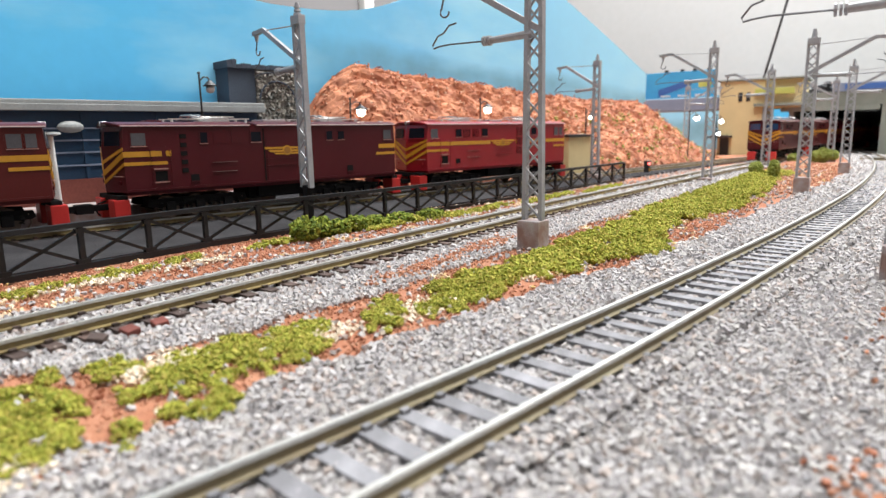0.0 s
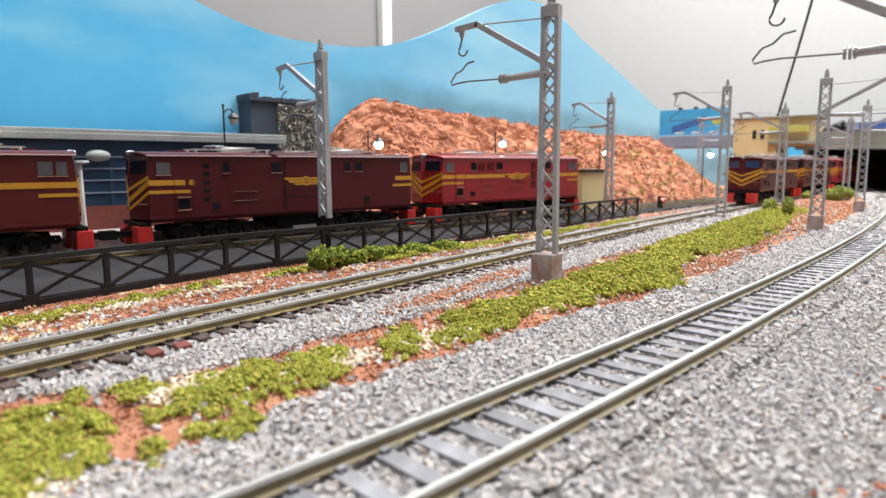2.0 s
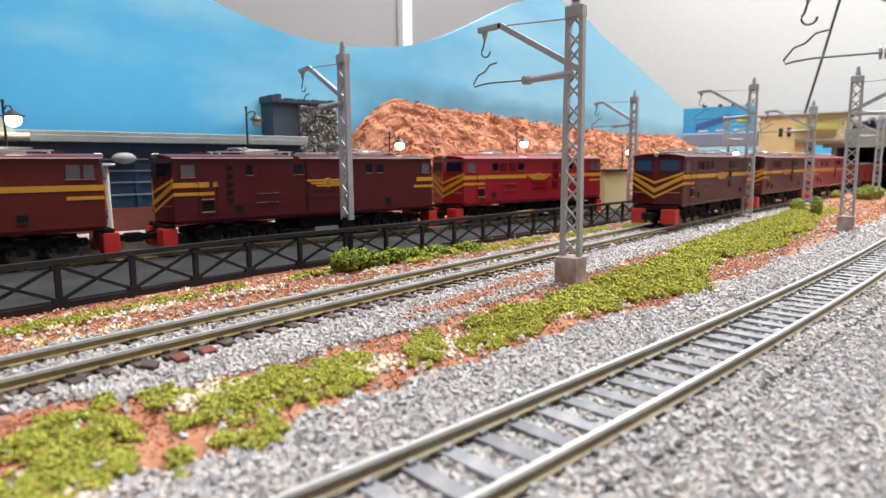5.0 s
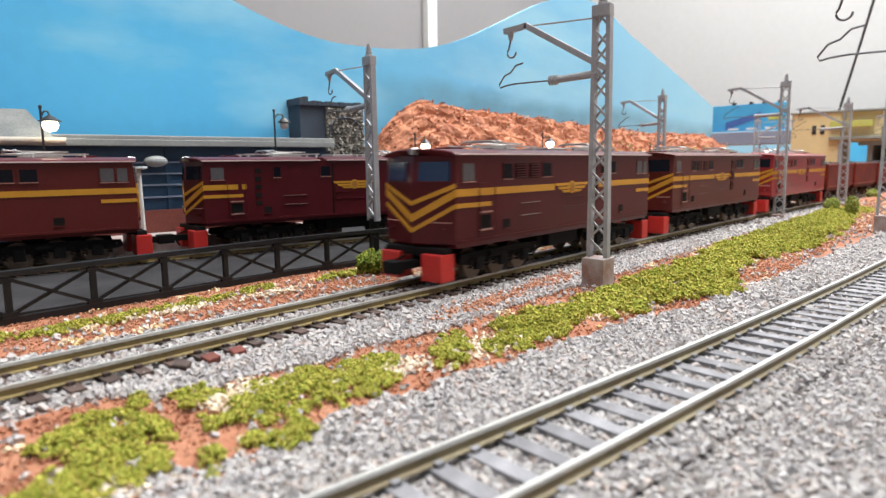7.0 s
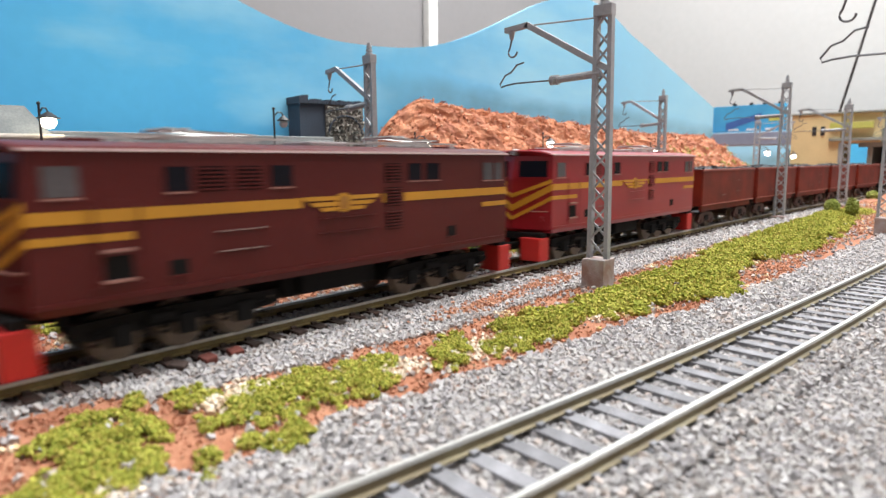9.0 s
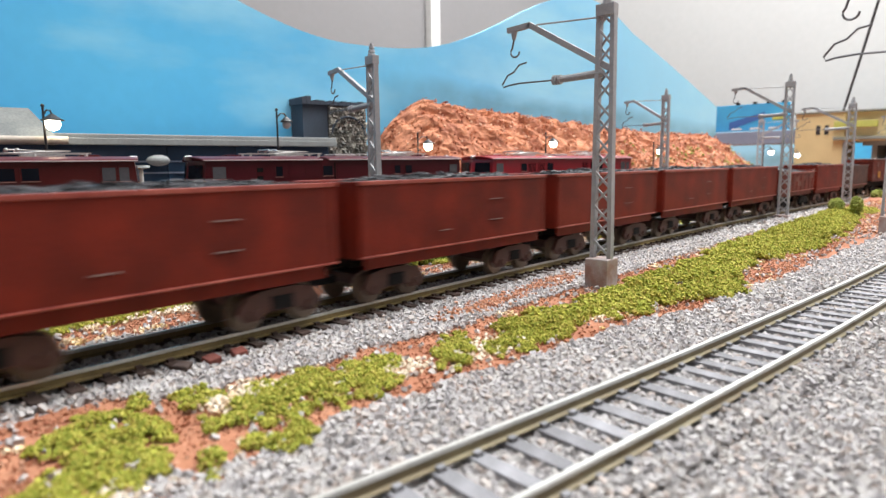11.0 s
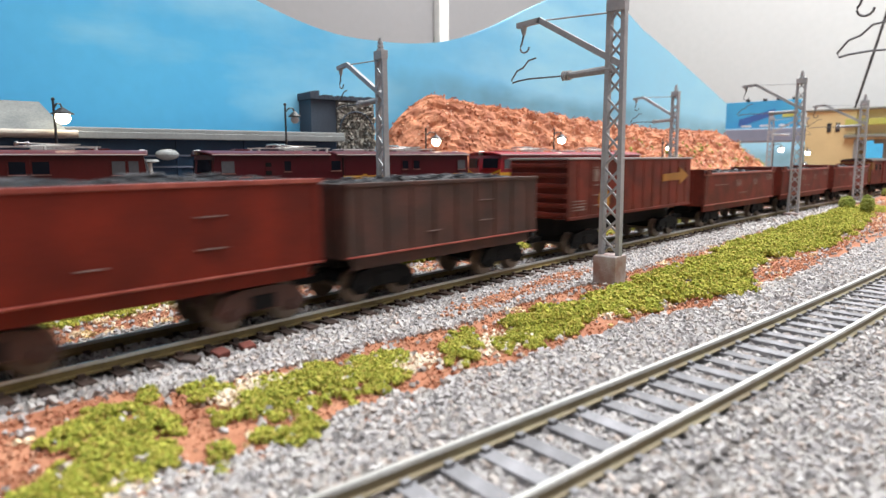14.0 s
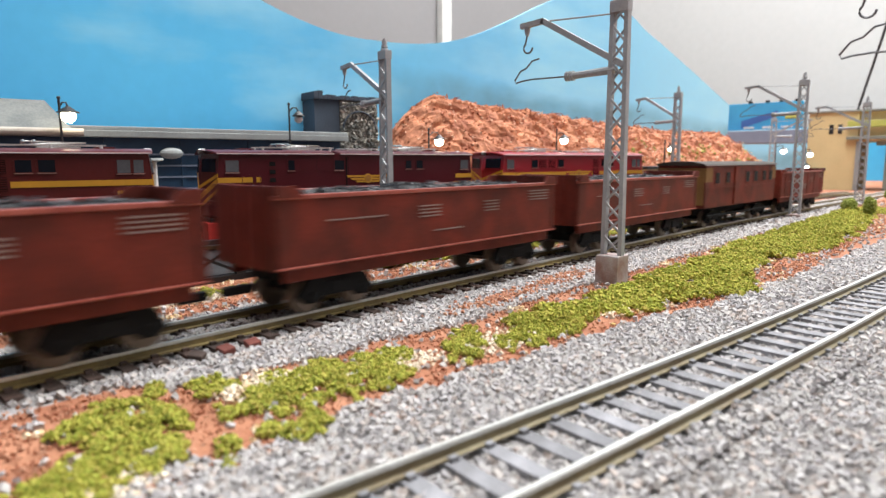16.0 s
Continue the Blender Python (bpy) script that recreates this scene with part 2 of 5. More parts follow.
def backdrop_material():
    """Sky blue brushed on board: paler towards the foot and white cloud smears."""
    mat = material("painted_sky", (0.10, 0.51, 0.84), 0.7, vary=0.06, scale=9, grain=120, bump=0.08, second=(0.075, 0.43, 0.77))
    n, l = mat.node_tree.nodes, mat.node_tree.links
    co = [x for x in n if x.bl_idname == "ShaderNodeTexCoord"][0]
    mp, cl, ramp, mix = n.new("ShaderNodeMapping"), n.new("ShaderNodeTexNoise"), n.new("ShaderNodeValToRGB"), n.new("ShaderNodeMix")
    mp.inputs["Scale"].default_value = (4, 4, 12)
    cl.inputs["Scale"].default_value, cl.inputs["Detail"].default_value = 1.6, 5
    l.new(co.outputs["Object"], mp.inputs["Vector"])
    l.new(mp.outputs["Vector"], cl.inputs["Vector"])
    ramp.color_ramp.elements[0].position, ramp.color_ramp.elements[1].position = 0.50, 0.75
    l.new(cl.outputs["Fac"], ramp.inputs["Fac"])
    mix.data_type = "RGBA"
    base = [x for x in n if x.bl_idname == "ShaderNodeMix"][0].outputs["Result"]
    l.new(ramp.outputs["Color"], mix.inputs["Factor"])
    l.new(base, mix.inputs["A"])
    mix.inputs["B"].default_value = (0.32, 0.68, 0.86, 1)
    sep, fade, pale = n.new("ShaderNodeSeparateXYZ"), n.new("ShaderNodeMapRange"), n.new("ShaderNodeMix")
    l.new(co.outputs["Object"], sep.inputs["Vector"])
    l.new(sep.outputs["X"], fade.inputs["Value"])
    fade.inputs["From Min"].default_value, fade.inputs["From Max"].default_value = 0.22, 0.75
    fade.inputs["To Min"].default_value, fade.inputs["To Max"].default_value = 0.0, 0.62
    pale.data_type = "RGBA"
    pale.inputs["B"].default_value = (0.42, 0.70, 0.80, 1)
    l.new(fade.outputs["Result"], pale.inputs["Factor"])
    l.new(mix.outputs["Result"], pale.inputs["A"])
    # a dusky brushed band above the hill's crest, which falls away along the board
    def calc(op, a, b):
        m = n.new("ShaderNodeMath")
        m.operation = op
        for k, v in enumerate((a, b)):
            if isinstance(v, (int, float)):
                m.inputs[k].default_value = v
            else:
                l.new(v, m.inputs[k])
        return m.outputs[0]
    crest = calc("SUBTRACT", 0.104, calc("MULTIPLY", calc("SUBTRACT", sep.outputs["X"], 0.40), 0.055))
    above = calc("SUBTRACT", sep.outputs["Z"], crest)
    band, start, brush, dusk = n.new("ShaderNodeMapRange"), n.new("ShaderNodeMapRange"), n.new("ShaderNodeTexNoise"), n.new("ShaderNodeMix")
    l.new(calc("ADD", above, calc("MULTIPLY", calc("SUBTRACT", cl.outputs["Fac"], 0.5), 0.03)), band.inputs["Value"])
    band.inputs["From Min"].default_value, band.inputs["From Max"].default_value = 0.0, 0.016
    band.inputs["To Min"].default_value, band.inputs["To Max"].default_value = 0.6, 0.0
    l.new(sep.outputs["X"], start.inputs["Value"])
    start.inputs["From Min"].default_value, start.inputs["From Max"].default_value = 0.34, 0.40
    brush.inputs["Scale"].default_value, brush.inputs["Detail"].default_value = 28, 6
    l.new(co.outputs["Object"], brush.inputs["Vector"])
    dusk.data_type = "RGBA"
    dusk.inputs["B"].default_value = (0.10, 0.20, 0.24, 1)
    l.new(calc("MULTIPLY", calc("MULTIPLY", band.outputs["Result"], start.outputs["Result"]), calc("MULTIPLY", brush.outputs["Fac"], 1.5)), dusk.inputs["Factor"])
    l.new(pale.outputs["Result"], dusk.inputs["A"])
    l.new(dusk.outputs["Result"], n["Principled BSDF"].inputs["Base Color"])
    return mat


SKYPAINT = backdrop_material()


# ---- building helpers (millimetres) ----
def box(bm, x0, x1, y0, y1, z0, z1, bevel=0.0):
    v = [bm.verts.new((x, y, z)) for z in (z0, z1) for x, y in ((x0, y0), (x1, y0), (x1, y1), (x0, y1))]
    fs = [bm.faces.new([v[i] for i in f]) for f in ((3, 2, 1, 0), (4, 5, 6, 7), (0, 1, 5, 4), (1, 2, 6, 5), (2, 3, 7, 6), (3, 0, 4, 7))]
    if bevel:
        bmesh.ops.bevel(bm, geom=list({e for f in fs for e in f.edges}), offset=bevel, segments=2, affect="EDGES", profile=0.6)
    return bm


def rod(bm, p0, p1, r0, r1=None, n=8):
    """A round bar from p0 to p1."""
    p0, p1 = Vector(p0), Vector(p1)
    r1 = r0 if r1 is None else r1
    d = p1 - p0
    q = d.to_track_quat("Z", "Y").to_matrix()
    rings = []
    for p, r in ((p0, r0), (p1, r1)):
        rings.append([bm.verts.new(p + q @ Vector((r * math.cos(a), r * math.sin(a), 0))) for a in [2 * math.pi * i / n for i in range(n)]])
    for i in range(n):
        bm.faces.new((rings[0][i], rings[0][(i + 1) % n], rings[1][(i + 1) % n], rings[1][i]))
    bm.faces.new(rings[0][::-1])
    bm.faces.new(rings[1])
    return bm


def bar(bm, p0, p1, w, h):
    """A square bar from p0 to p1."""
    p0, p1 = Vector(p0), Vector(p1)
    d = (p1 - p0).normalized()
    side = d.cross(Vector((0, 0, 1)))
    side = side.normalized() if side.length > 1e-4 else Vector((1, 0, 0))
    up = side.cross(d)
    v = [bm.verts.new(p + side * a * w / 2 + up * b * h / 2) for p in (p0, p1) for a, b in ((-1, -1), (1, -1), (1, 1), (-1, 1))]
    for f in ((3, 2, 1, 0), (4, 5, 6, 7), (0, 1, 5, 4), (1, 2, 6, 5), (2, 3, 7, 6), (3, 0, 4, 7)):
        bm.faces.new([v[i] for i in f])
    return bm


def wire(bm, pts, r, n=6):
    """One bent wire through the points."""
    p = [Vector(a) for a in pts]
    rings = []
    for i, a in enumerate(p):
        d = (p[min(i + 1, len(p) - 1)] - p[max(i - 1, 0)]).normalized()
        q = d.to_track_quat("Z", "Y").to_matrix()
        rings.append([a + q @ Vector((r * math.cos(w), r * math.sin(w), 0)) for w in [2 * math.pi * k / n for k in range(n)]])
    return loft(bm, rings)


def slab(bm, pts, depth):
    """A flat plate: a polygon in space with a thickness along its normal."""
    p = [Vector(a) for a in pts]
    nrm = (p[1] - p[0]).cross(p[2] - p[0]).normalized() * depth
    a, b = [bm.verts.new(x) for x in p], [bm.verts.new(x + nrm) for x in p]
    bm.faces.new(a[::-1])
    bm.faces.new(b)
    for i in range(len(p)):
        j = (i + 1) % len(p)
        bm.faces.new((a[i], a[j], b[j], b[i]))
    return bm


def loft(bm, rings, cap=True):
    rs = [[bm.verts.new(p) for p in r] for r in rings]
    for a, b in zip(rs, rs[1:]):
        for i in range(len(a)):
            j = (i + 1) % len(a)
            bm.faces.new((a[i], a[j], b[j], b[i]))
    if cap:
        bm.faces.new(rs[0][::-1])
        bm.faces.new(rs[-1])
    return bm


def dome(bm, c, r, sx=1, sy=1, sz=1, n=10, m=6):
    res = bmesh.ops.create_uvsphere(bm, u_segments=n, v_segments=m, radius=r)
    for v in res["verts"]:
        v.co = Vector((v.co.x * sx + c[0], v.co.y * sy + c[1], v.co.z * sz + c[2]))
    return bm


def finish(bm, name, mat, smooth=False):
    for v in bm.verts:
        v.co *= S
    bmesh.ops.recalc_face_normals(bm, faces=bm.faces)
    me = bpy.data.meshes.new(name)
    bm.to_mesh(me)
    bm.free()
    me.materials.append(mat)
    if smooth:
        for p in me.polygons:
            p.use_smooth = True
    return me


def part(name, bm, mat, parent, label="", smooth=False):
    ob = new(name, finish(bm, name, mat, smooth))
    ob.parent = parent
    return tagged(ob, label)


def share(name, mesh, parent, m=None):
    ob = new(name, mesh)
    ob.parent = parent
    if m is not None:
        ob.matrix_basis = m
    return ob


def thing(name, label, category, group="", m=None, kind=""):
    ob = new(name)
    ob.empty_display_size = 0.01
    if m is not None:
        ob.matrix_basis = m
    return tagged(ob, label, category, group, kind)


def single(name, bm, mat, label, category="", kind="", group="", m=None, smooth=False):
    ob = new(name, finish(bm, name, mat, smooth))
    if m is not None:
        ob.matrix_basis = m
    return tagged(ob, label, category, group, kind)


def mm(x, y, z, rx=0, ry=0, rz=0):
    return pose(x * S, y * S, z * S, rx, ry, rz)


def joined(name, verts, faces, mat, parent=None):
    me = bpy.data.meshes.new(name)
    me.from_pydata((np.asarray(verts) * S).tolist(), [], np.asarray(faces).tolist())
    me.materials.append(mat)
    ob = new(name, me)
    ob.parent = parent
    return ob


CUBE = np.array([(-1, -1, -1), (1, -1, -1), (1, 1, -1), (-1, 1, -1), (-1, -1, 1), (1, -1, 1), (1, 1, 1), (-1, 1, 1)], float)
CUBEF = np.array([(3, 2, 1, 0), (4, 5, 6, 7), (0, 1, 5, 4), (1, 2, 6, 5), (2, 3, 7, 6), (3, 0, 4, 7)])


def lumps(name, centres, sizes, mat, rng, parent=None, flat=0.7):
    """Many small broken stones, each a skewed block with its corners knocked off true."""
    n = len(centres)
    v = np.repeat(CUBE[None], n, 0) * rng.uniform(0.55, 1.0, (n, 8, 3))
    v *= (sizes[:, None, None] * 0.55) * np.stack([rng.uniform(0.75, 1.3, n), rng.uniform(0.75, 1.2, n), np.full(n, flat)], 1)[:, None, :]
    q = rng.normal(size=(n, 4))
    q /= np.linalg.norm(q, axis=1, keepdims=True)
    w, x, y, z = q.T
    R = np.stack([1 - 2 * (y * y + z * z), 2 * (x * y - z * w), 2 * (x * z + y * w), 2 * (x * y + z * w), 1 - 2 * (x * x + z * z), 2 * (y * z - x * w), 2 * (x * z - y * w), 2 * (y * z + x * w), 1 - 2 * (x * x + y * y)], 1).reshape(n, 3, 3)
    v = np.einsum("nij,nkj->nki", R, v) + centres[:, None, :]
    f = CUBEF[None] + 8 * np.arange(n)[:, None, None]
    return joined(name, v.reshape(-1, 3), f.reshape(-1, 4), mat, parent)


rng = np.random.default_rng(5)


# ---- plan ----
def line_b(x):
    """The main line's centre: straight, then bending gently off to the far side of the yard."""
    return 154.9 - 5.75e-5 * np.maximum(x - 100.0, 0) ** 2


def line_a(x):
    return 3.1 + 1.163e-4 * (x - 720.0) ** 2 + 9e-5 * np.maximum(x - 850.0, 0) ** 2


YARD = math.tan(radians(-11))


def yard(off, x, z=0.0):
    """A point of a line along the yard, which runs eleven degrees off the main line."""
    return (x, off + YARD * x, z)


def wobble(x, y, scale, seed=0.0):
    return np.array([noise.noise((a / scale, b / scale, seed)) for a, b in zip(np.ravel(x), np.ravel(y))]).reshape(np.shape(x))


def centreline(fn, x0, x1, step):
    xs = np.arange(x0, x1 + 0.1, step)
    ys = fn(xs)
    return np.stack([xs, ys], 1)


def normals(path):
    d = np.gradient(path, axis=0)
    d /= np.linalg.norm(d, axis=1, keepdims=True)
    return np.stack([-d[:, 1], d[:, 0]], 1)


# main line: an oval, with one turn under the bridge and one behind the viewer
LOOP_X, LOOP_R, WEST_X, WEST_R = 1230.0, 380.0, -180.0, 430.0


def main_path():
    th = np.arange(3.7, 0.01, -0.02)
    y0 = float(line_b(WEST_X))
    pts = [np.stack([WEST_X - WEST_R * np.sin(th), y0 - WEST_R + WEST_R * np.cos(th)], 1)]
    xs = np.arange(WEST_X, LOOP_X + 0.1, 10.0)
    pts.append(np.stack([xs, line_b(xs)], 1))
    a0 = math.atan(-2 * 5.75e-5 * (LOOP_X - 100))
    x0, y0 = LOOP_X, float(line_b(LOOP_X))
    cx, cy = x0 + LOOP_R * math.sin(a0), y0 - LOOP_R * math.cos(a0)
    th = np.arange(0.02, 5.6, 0.02)
    pts.append(np.stack([cx - LOOP_R * np.sin(a0 - th), cy + LOOP_R * np.cos(a0 - th)], 1))
    return np.concatenate(pts), len(pts[0])


MAIN, FIRST = main_path()
MAIN_S = np.concatenate([[0], np.cumsum(np.linalg.norm(np.diff(MAIN, axis=0), axis=1))])
MAIN_S -= MAIN_S[FIRST] - WEST_X


def on_main(s):
    """Place and heading of the main line at the length s from x = 0."""
    x, y = np.interp(s, MAIN_S, MAIN[:, 0]), np.interp(s, MAIN_S, MAIN[:, 1])
    dx = np.interp(s + 6, MAIN_S, MAIN[:, 0]) - np.interp(s - 6, MAIN_S, MAIN[:, 0])
    dy = np.interp(s + 6, MAIN_S, MAIN[:, 1]) - np.interp(s - 6, MAIN_S, MAIN[:, 1])
    return float(x), float(y), math.degrees(math.atan2(dy, dx))


# ---- room ----
def room():
    w = 60
    x0, x1, y0, y1, z0, z1 = -1050, 1900, -1250, 1150, -850, 1650
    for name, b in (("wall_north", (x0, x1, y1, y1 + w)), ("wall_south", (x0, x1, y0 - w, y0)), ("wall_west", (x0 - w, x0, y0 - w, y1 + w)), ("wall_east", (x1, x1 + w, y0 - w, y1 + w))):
        single(name, box(bmesh.new(), *b, z0, z1), WALLWHITE if name == "wall_east" else SHADEDWALL, "plain pale grey plastered room wall", "wall", "structure")
    single("ceiling", box(bmesh.new(), x0 - w, x1 + w, y0 - w, y1 + w, z1, z1 + w), CEILING, "white room ceiling above the layout", "ceiling", "structure")
    single("floor", box(bmesh.new(), x0 - w, x1 + w, y0 - w, y1 + w, z0 - w, z0), FLOORGREY, "grey room floor under the layout", "floor", "structure")
    single("pilaster", box(bmesh.new(), 1255, 1290, 1128, 1149, -840, 1640, 2), WHITE, "white vertical batten on the room wall", "batten", "structure")
    bm = box(bmesh.new(), -680, 1700, -900, 620, -40, -5.6)
    single("layout_board", bm, FLOORGREY, "wooden baseboard that carries the model landscape", "board", "structure")


room()


# ---- ground ----
def ground():
    def sheet(xs, ys, name):
        X, Y = np.meshgrid(xs, ys)
        Zs = -4.6 + 0.5 * wobble(X, Y, 17.0) + 0.3 * wobble(X, Y, 5.0, 3.0)
        mid = np.exp(-((Y - 95) / 14.0) ** 2)
        Zs += mid * (0.8 + np.clip((X - 250) / 400, 0, 1) * 3.0)
        n, m = X.shape
        v = np.stack([X.ravel(), Y.ravel(), Zs.ravel()], 1)
        i = np.arange(n * m).reshape(n, m)
        f = np.stack([i[:-1, :-1].ravel(), i[:-1, 1:].ravel(), i[1:, 1:].ravel(), i[1:, :-1].ravel()], 1)
        return v, f
    xs = np.concatenate([np.arange(-675, -60, 30.0), np.arange(-60, 640, 3.5), np.arange(640, 1696, 25.0)])
    ys = np.concatenate([np.arange(-895, -120, 30.0), np.arange(-120, 230, 3.5), np.arange(230, 616, 12.0)])
    v, f = sheet(xs, ys, "ground")
    ob = joined("ground", v, f, SOIL)
    for p in ob.data.polygons:
        p.use_smooth = True
    tagged(ob, "red-brown sandy scenic ground of the model railway", "ground", kind="structure")


ground()


def strip(fn, lo, hi, z, x0, x1, step, name, mat, label):
    """A raised bed that follows a line, with wavering edges."""
    p = centreline(fn, x0, x1, step)
    nr = normals(p)
    rows = []
    k = len(p)
    cols = np.array([lo - 3, lo, lo * 0.5, 0, hi * 0.5, hi, hi + 3])
    zz = np.array([-5.4, z - 0.3, z, z, z, z - 0.3, -5.4])
    for c, h in zip(cols, zz):
        o = c + 3.0 * wobble(p[:, 0], np.full(k, c), 22.0, 7.0)
        rows.append(np.column_stack([p + nr * o[:, None], np.full(k, h) + 0.25 * wobble(p[:, 0], p[:, 1] + c, 6.0)]))
    v = np.stack(rows)
    i = np.arange(7 * k).reshape(7, k)
    f = np.stack([i[:-1, :-1].ravel(), i[:-1, 1:].ravel(), i[1:, 1:].ravel(), i[1:, :-1].ravel()], 1)
    ob = joined(name, v.reshape(-1, 3), f, mat)
    return tagged(ob, label, "ballast", kind="structure")


strip(line_a, -95, 33, -4.0, -60, 1300, 6, "ballast_bed", BED, "pale grey ballast bed under the near track")
strip(line_b, -19, 22, -4.0, -180, 1225, 6, "ballast_bed", BED, "pale grey ballast bed under the main line")


# ---- ballast stones ----
def rise(x, y):
    """The low bank between the tracks, growing into the distance."""
    return np.exp(-((y - 95) / 14.0) ** 2) * (0.6 + np.clip((x - 250) / 400, 0, 1) * 3.0)


def ballast():
    def field(x0, x1, y0, y1, pitch):
        n = int((x1 - x0) * (y1 - y0) / pitch ** 2)
        return np.stack([rng.uniform(x0, x1, n), rng.uniform(y0, y1, n)], 1)

    def keep(p):
        x, y = p.T
        da, db = y - line_a(x), y - line_b(x)
        w = 6.0 * wobble(x, y, 16.0, 1.0) + 3 * wobble(x, y, 5.0, 2.0)
        edge_a = np.interp(x, [0, 60, 150, 250, 400, 700], [35, 37, 38, 33, 38, 28])
        low_b = np.interp(x, [20, 40, 64, 90, 125, 220, 400], [-14, -19, -33, -36, -40, -38, -36])
        in_a = (da < edge_a + w) & (y > -140)
        in_b = (db > low_b - 0.5 * w) & (db < 24 + w)
        red = wobble(x, y, 13.0, 9.0) > 0.62
        red &= (y < line_a(x) - 26)
        return (in_a & ~red) | in_b

    def stones(p, size, spread, name, label):
        x, y = p.T
        z = -3.9 + rng.uniform(-0.4, 0.5, len(p))
        on = np.minimum(np.abs(y - line_a(x)), np.abs(y - line_b(x))) < 15.5
        z = np.where(on, z - 0.2, z)
        z = np.where(np.abs(y - line_b(x)) < 7.0, z + 0.7, z)
        off = np.abs(y - line_a(x))
        z = np.where((off > 10.4) & (off < 17.0), z + 1.15, z)
        rail = np.minimum(np.abs(np.abs(y - line_a(x)) - 8.6), np.abs(np.abs(y - line_b(x)) - 8.6)) < 1.4
        c = np.column_stack([x, y, z])[~rail]
        tagged(lumps(name, c, size * rng.uniform(1 - spread, 1 + spread, len(c)), STONE, rng), label, "ballast", kind="stuff")

    p = field(5, 190, -45, 190, 0.76)
    p = p[p[:, 1] < 1.6 * p[:, 0] + 150]
    stones(p[keep(p)], 1.08, 0.45, "ballast_stones", "loose pale grey crushed stone ballast near the rails")
    p = field(190, 430, -70, 190, 1.05)
    stones(p[keep(p)], 1.4, 0.4, "ballast_stones", "loose pale grey crushed stone ballast along both tracks")
    p = field(430, 1120, -60, 170, 2.1)
    stones(p[keep(p)], 2.35, 0.35, "ballast_stones", "pale crushed stone ballast further down the tracks")
    # scattered stones and sandy crumbs on the bare soil
    p = field(15, 760, 50, 215, 4.6)
    x, y = p.T
    k = ~keep(p)
    c = np.column_stack([p, rise(x, y) - 3.9 + rng.uniform(-0.3, 0.3, len(p))])[k]
    tagged(lumps("scattered_stones", c, 1.25 * rng.uniform(0.6, 1.3, len(c)), STONE, rng), "pale stones scattered on the red soil", "gravel", kind="stuff")
    p = field(15, 520, 60, 224, 1.15)
    s = wobble(p[:, 0], p[:, 1], 9.0, 4.0) + 0.5 * wobble(p[:, 0], p[:, 1], 25.0, 5.0)
    k = (s > 0.40) & ~keep(p)
    c = np.column_stack([p, rise(p[:, 0], p[:, 1]) - 4.0 + rng.uniform(-0.3, 0.4, len(p))])[k]
    tagged(lumps("sand_crumbs", c, 0.95 * rng.uniform(0.6, 1.3, len(c)), CRUMB, rng), "cream sandy crumbs on the red soil", "sand", kind="stuff")
    k = (s < 0.40) & ~keep(p)
    k &= rng.random(len(p)) < 0.9
    c = np.column_stack([p, rise(p[:, 0], p[:, 1]) - 4.2 + rng.uniform(-0.3, 0.3, len(p))])[k]
    tagged(lumps("soil_crumbs", c, 0.6 * rng.uniform(0.5, 1.4, len(c)), RUSTCRUMB, rng), "fine red-brown soil crumbs between the tracks", "soil", kind="stuff")
    p = field(480, 860, 30, 118, 2.4)
    k = ~keep(p)
    c = np.column_stack([p, rise(p[:, 0], p[:, 1]) - 4.2 + rng.uniform(-0.3, 0.5, len(p))])[k]
    half = len(c) * 9 // 10
    tagged(lumps("soil_crumbs", c[:half], 1.6 * rng.uniform(0.5, 1.4, half), RUSTCRUMB, rng), "coarse red-brown soil crumbs on the bank", "soil", kind="stuff")
    tagged(lumps("sand_crumbs", c[half:], 1.7 * rng.uniform(0.6, 1.3, len(c) - half), CRUMB, rng), "cream sandy crumbs on the bank", "sand", kind="stuff")
    # rusty spill beside the main line
    for cx, cy, lx, ly, n in ((165, 124, 26, 5, 420), (212, 128, 24, 6, 420), (84, -3, 16, 8, 110), (128, -12, 20, 8, 90), (172, -6, 28, 8, 70)):
        c = np.column_stack([rng.normal(cx, lx / 2, n), rng.normal(cy, ly / 2, n), -3.2 + rng.uniform(-0.3, 0.3, n)])
        tagged(lumps("rust_spill", c, 1.0 * rng.uniform(0.6, 1.3, n), RUSTCRUMB, rng), "rust-red crumbs spilled over the ballast", "soil", kind="stuff")


ballast()


def sand_patches():
    for cx, cy, lx, ly, n in ((67, 115, 8, 5, 150), (60, 112, 6, 5, 110), (122, 95, 15, 7, 230), (98, 99, 8, 5, 130), (153, 97, 17, 6, 230), (177, 87, 10, 4, 110), (30, 92, 6, 4, 100), (95, 199, 18, 5, 130), (130, 198, 16, 5, 120), (236, 80, 12, 4, 140)):
        c = np.column_stack([rng.normal(cx, lx / 2, n), rng.normal(cy, ly / 2, n), -3.6 + rng.uniform(-0.2, 0.5, n)])
        tagged(lumps("sand_patch", c, 0.9 * rng.uniform(0.6, 1.4, n), SAND, rng), "patch of pale cream sand crumbs", "sand", kind="stuff")


sand_patches()


def brick_bits():
    for x, y, a in ((72.1, 138.9, 5), (79.3, 138.7, -9), (64.9, 139.2, 40)):
        ob = single("brick_fragment", box(bmesh.new(), -1.7, 1.7, -1.9, 1.7, -1.0, 1.2, 0.4), BRICK if a < 40 else SLEEPERB, "small broken red-brown block lying in the ballast", "rubble", group="broken blocks by the rail", m=mm(x, y, -3.2, 8, -6, a))


brick_bits()


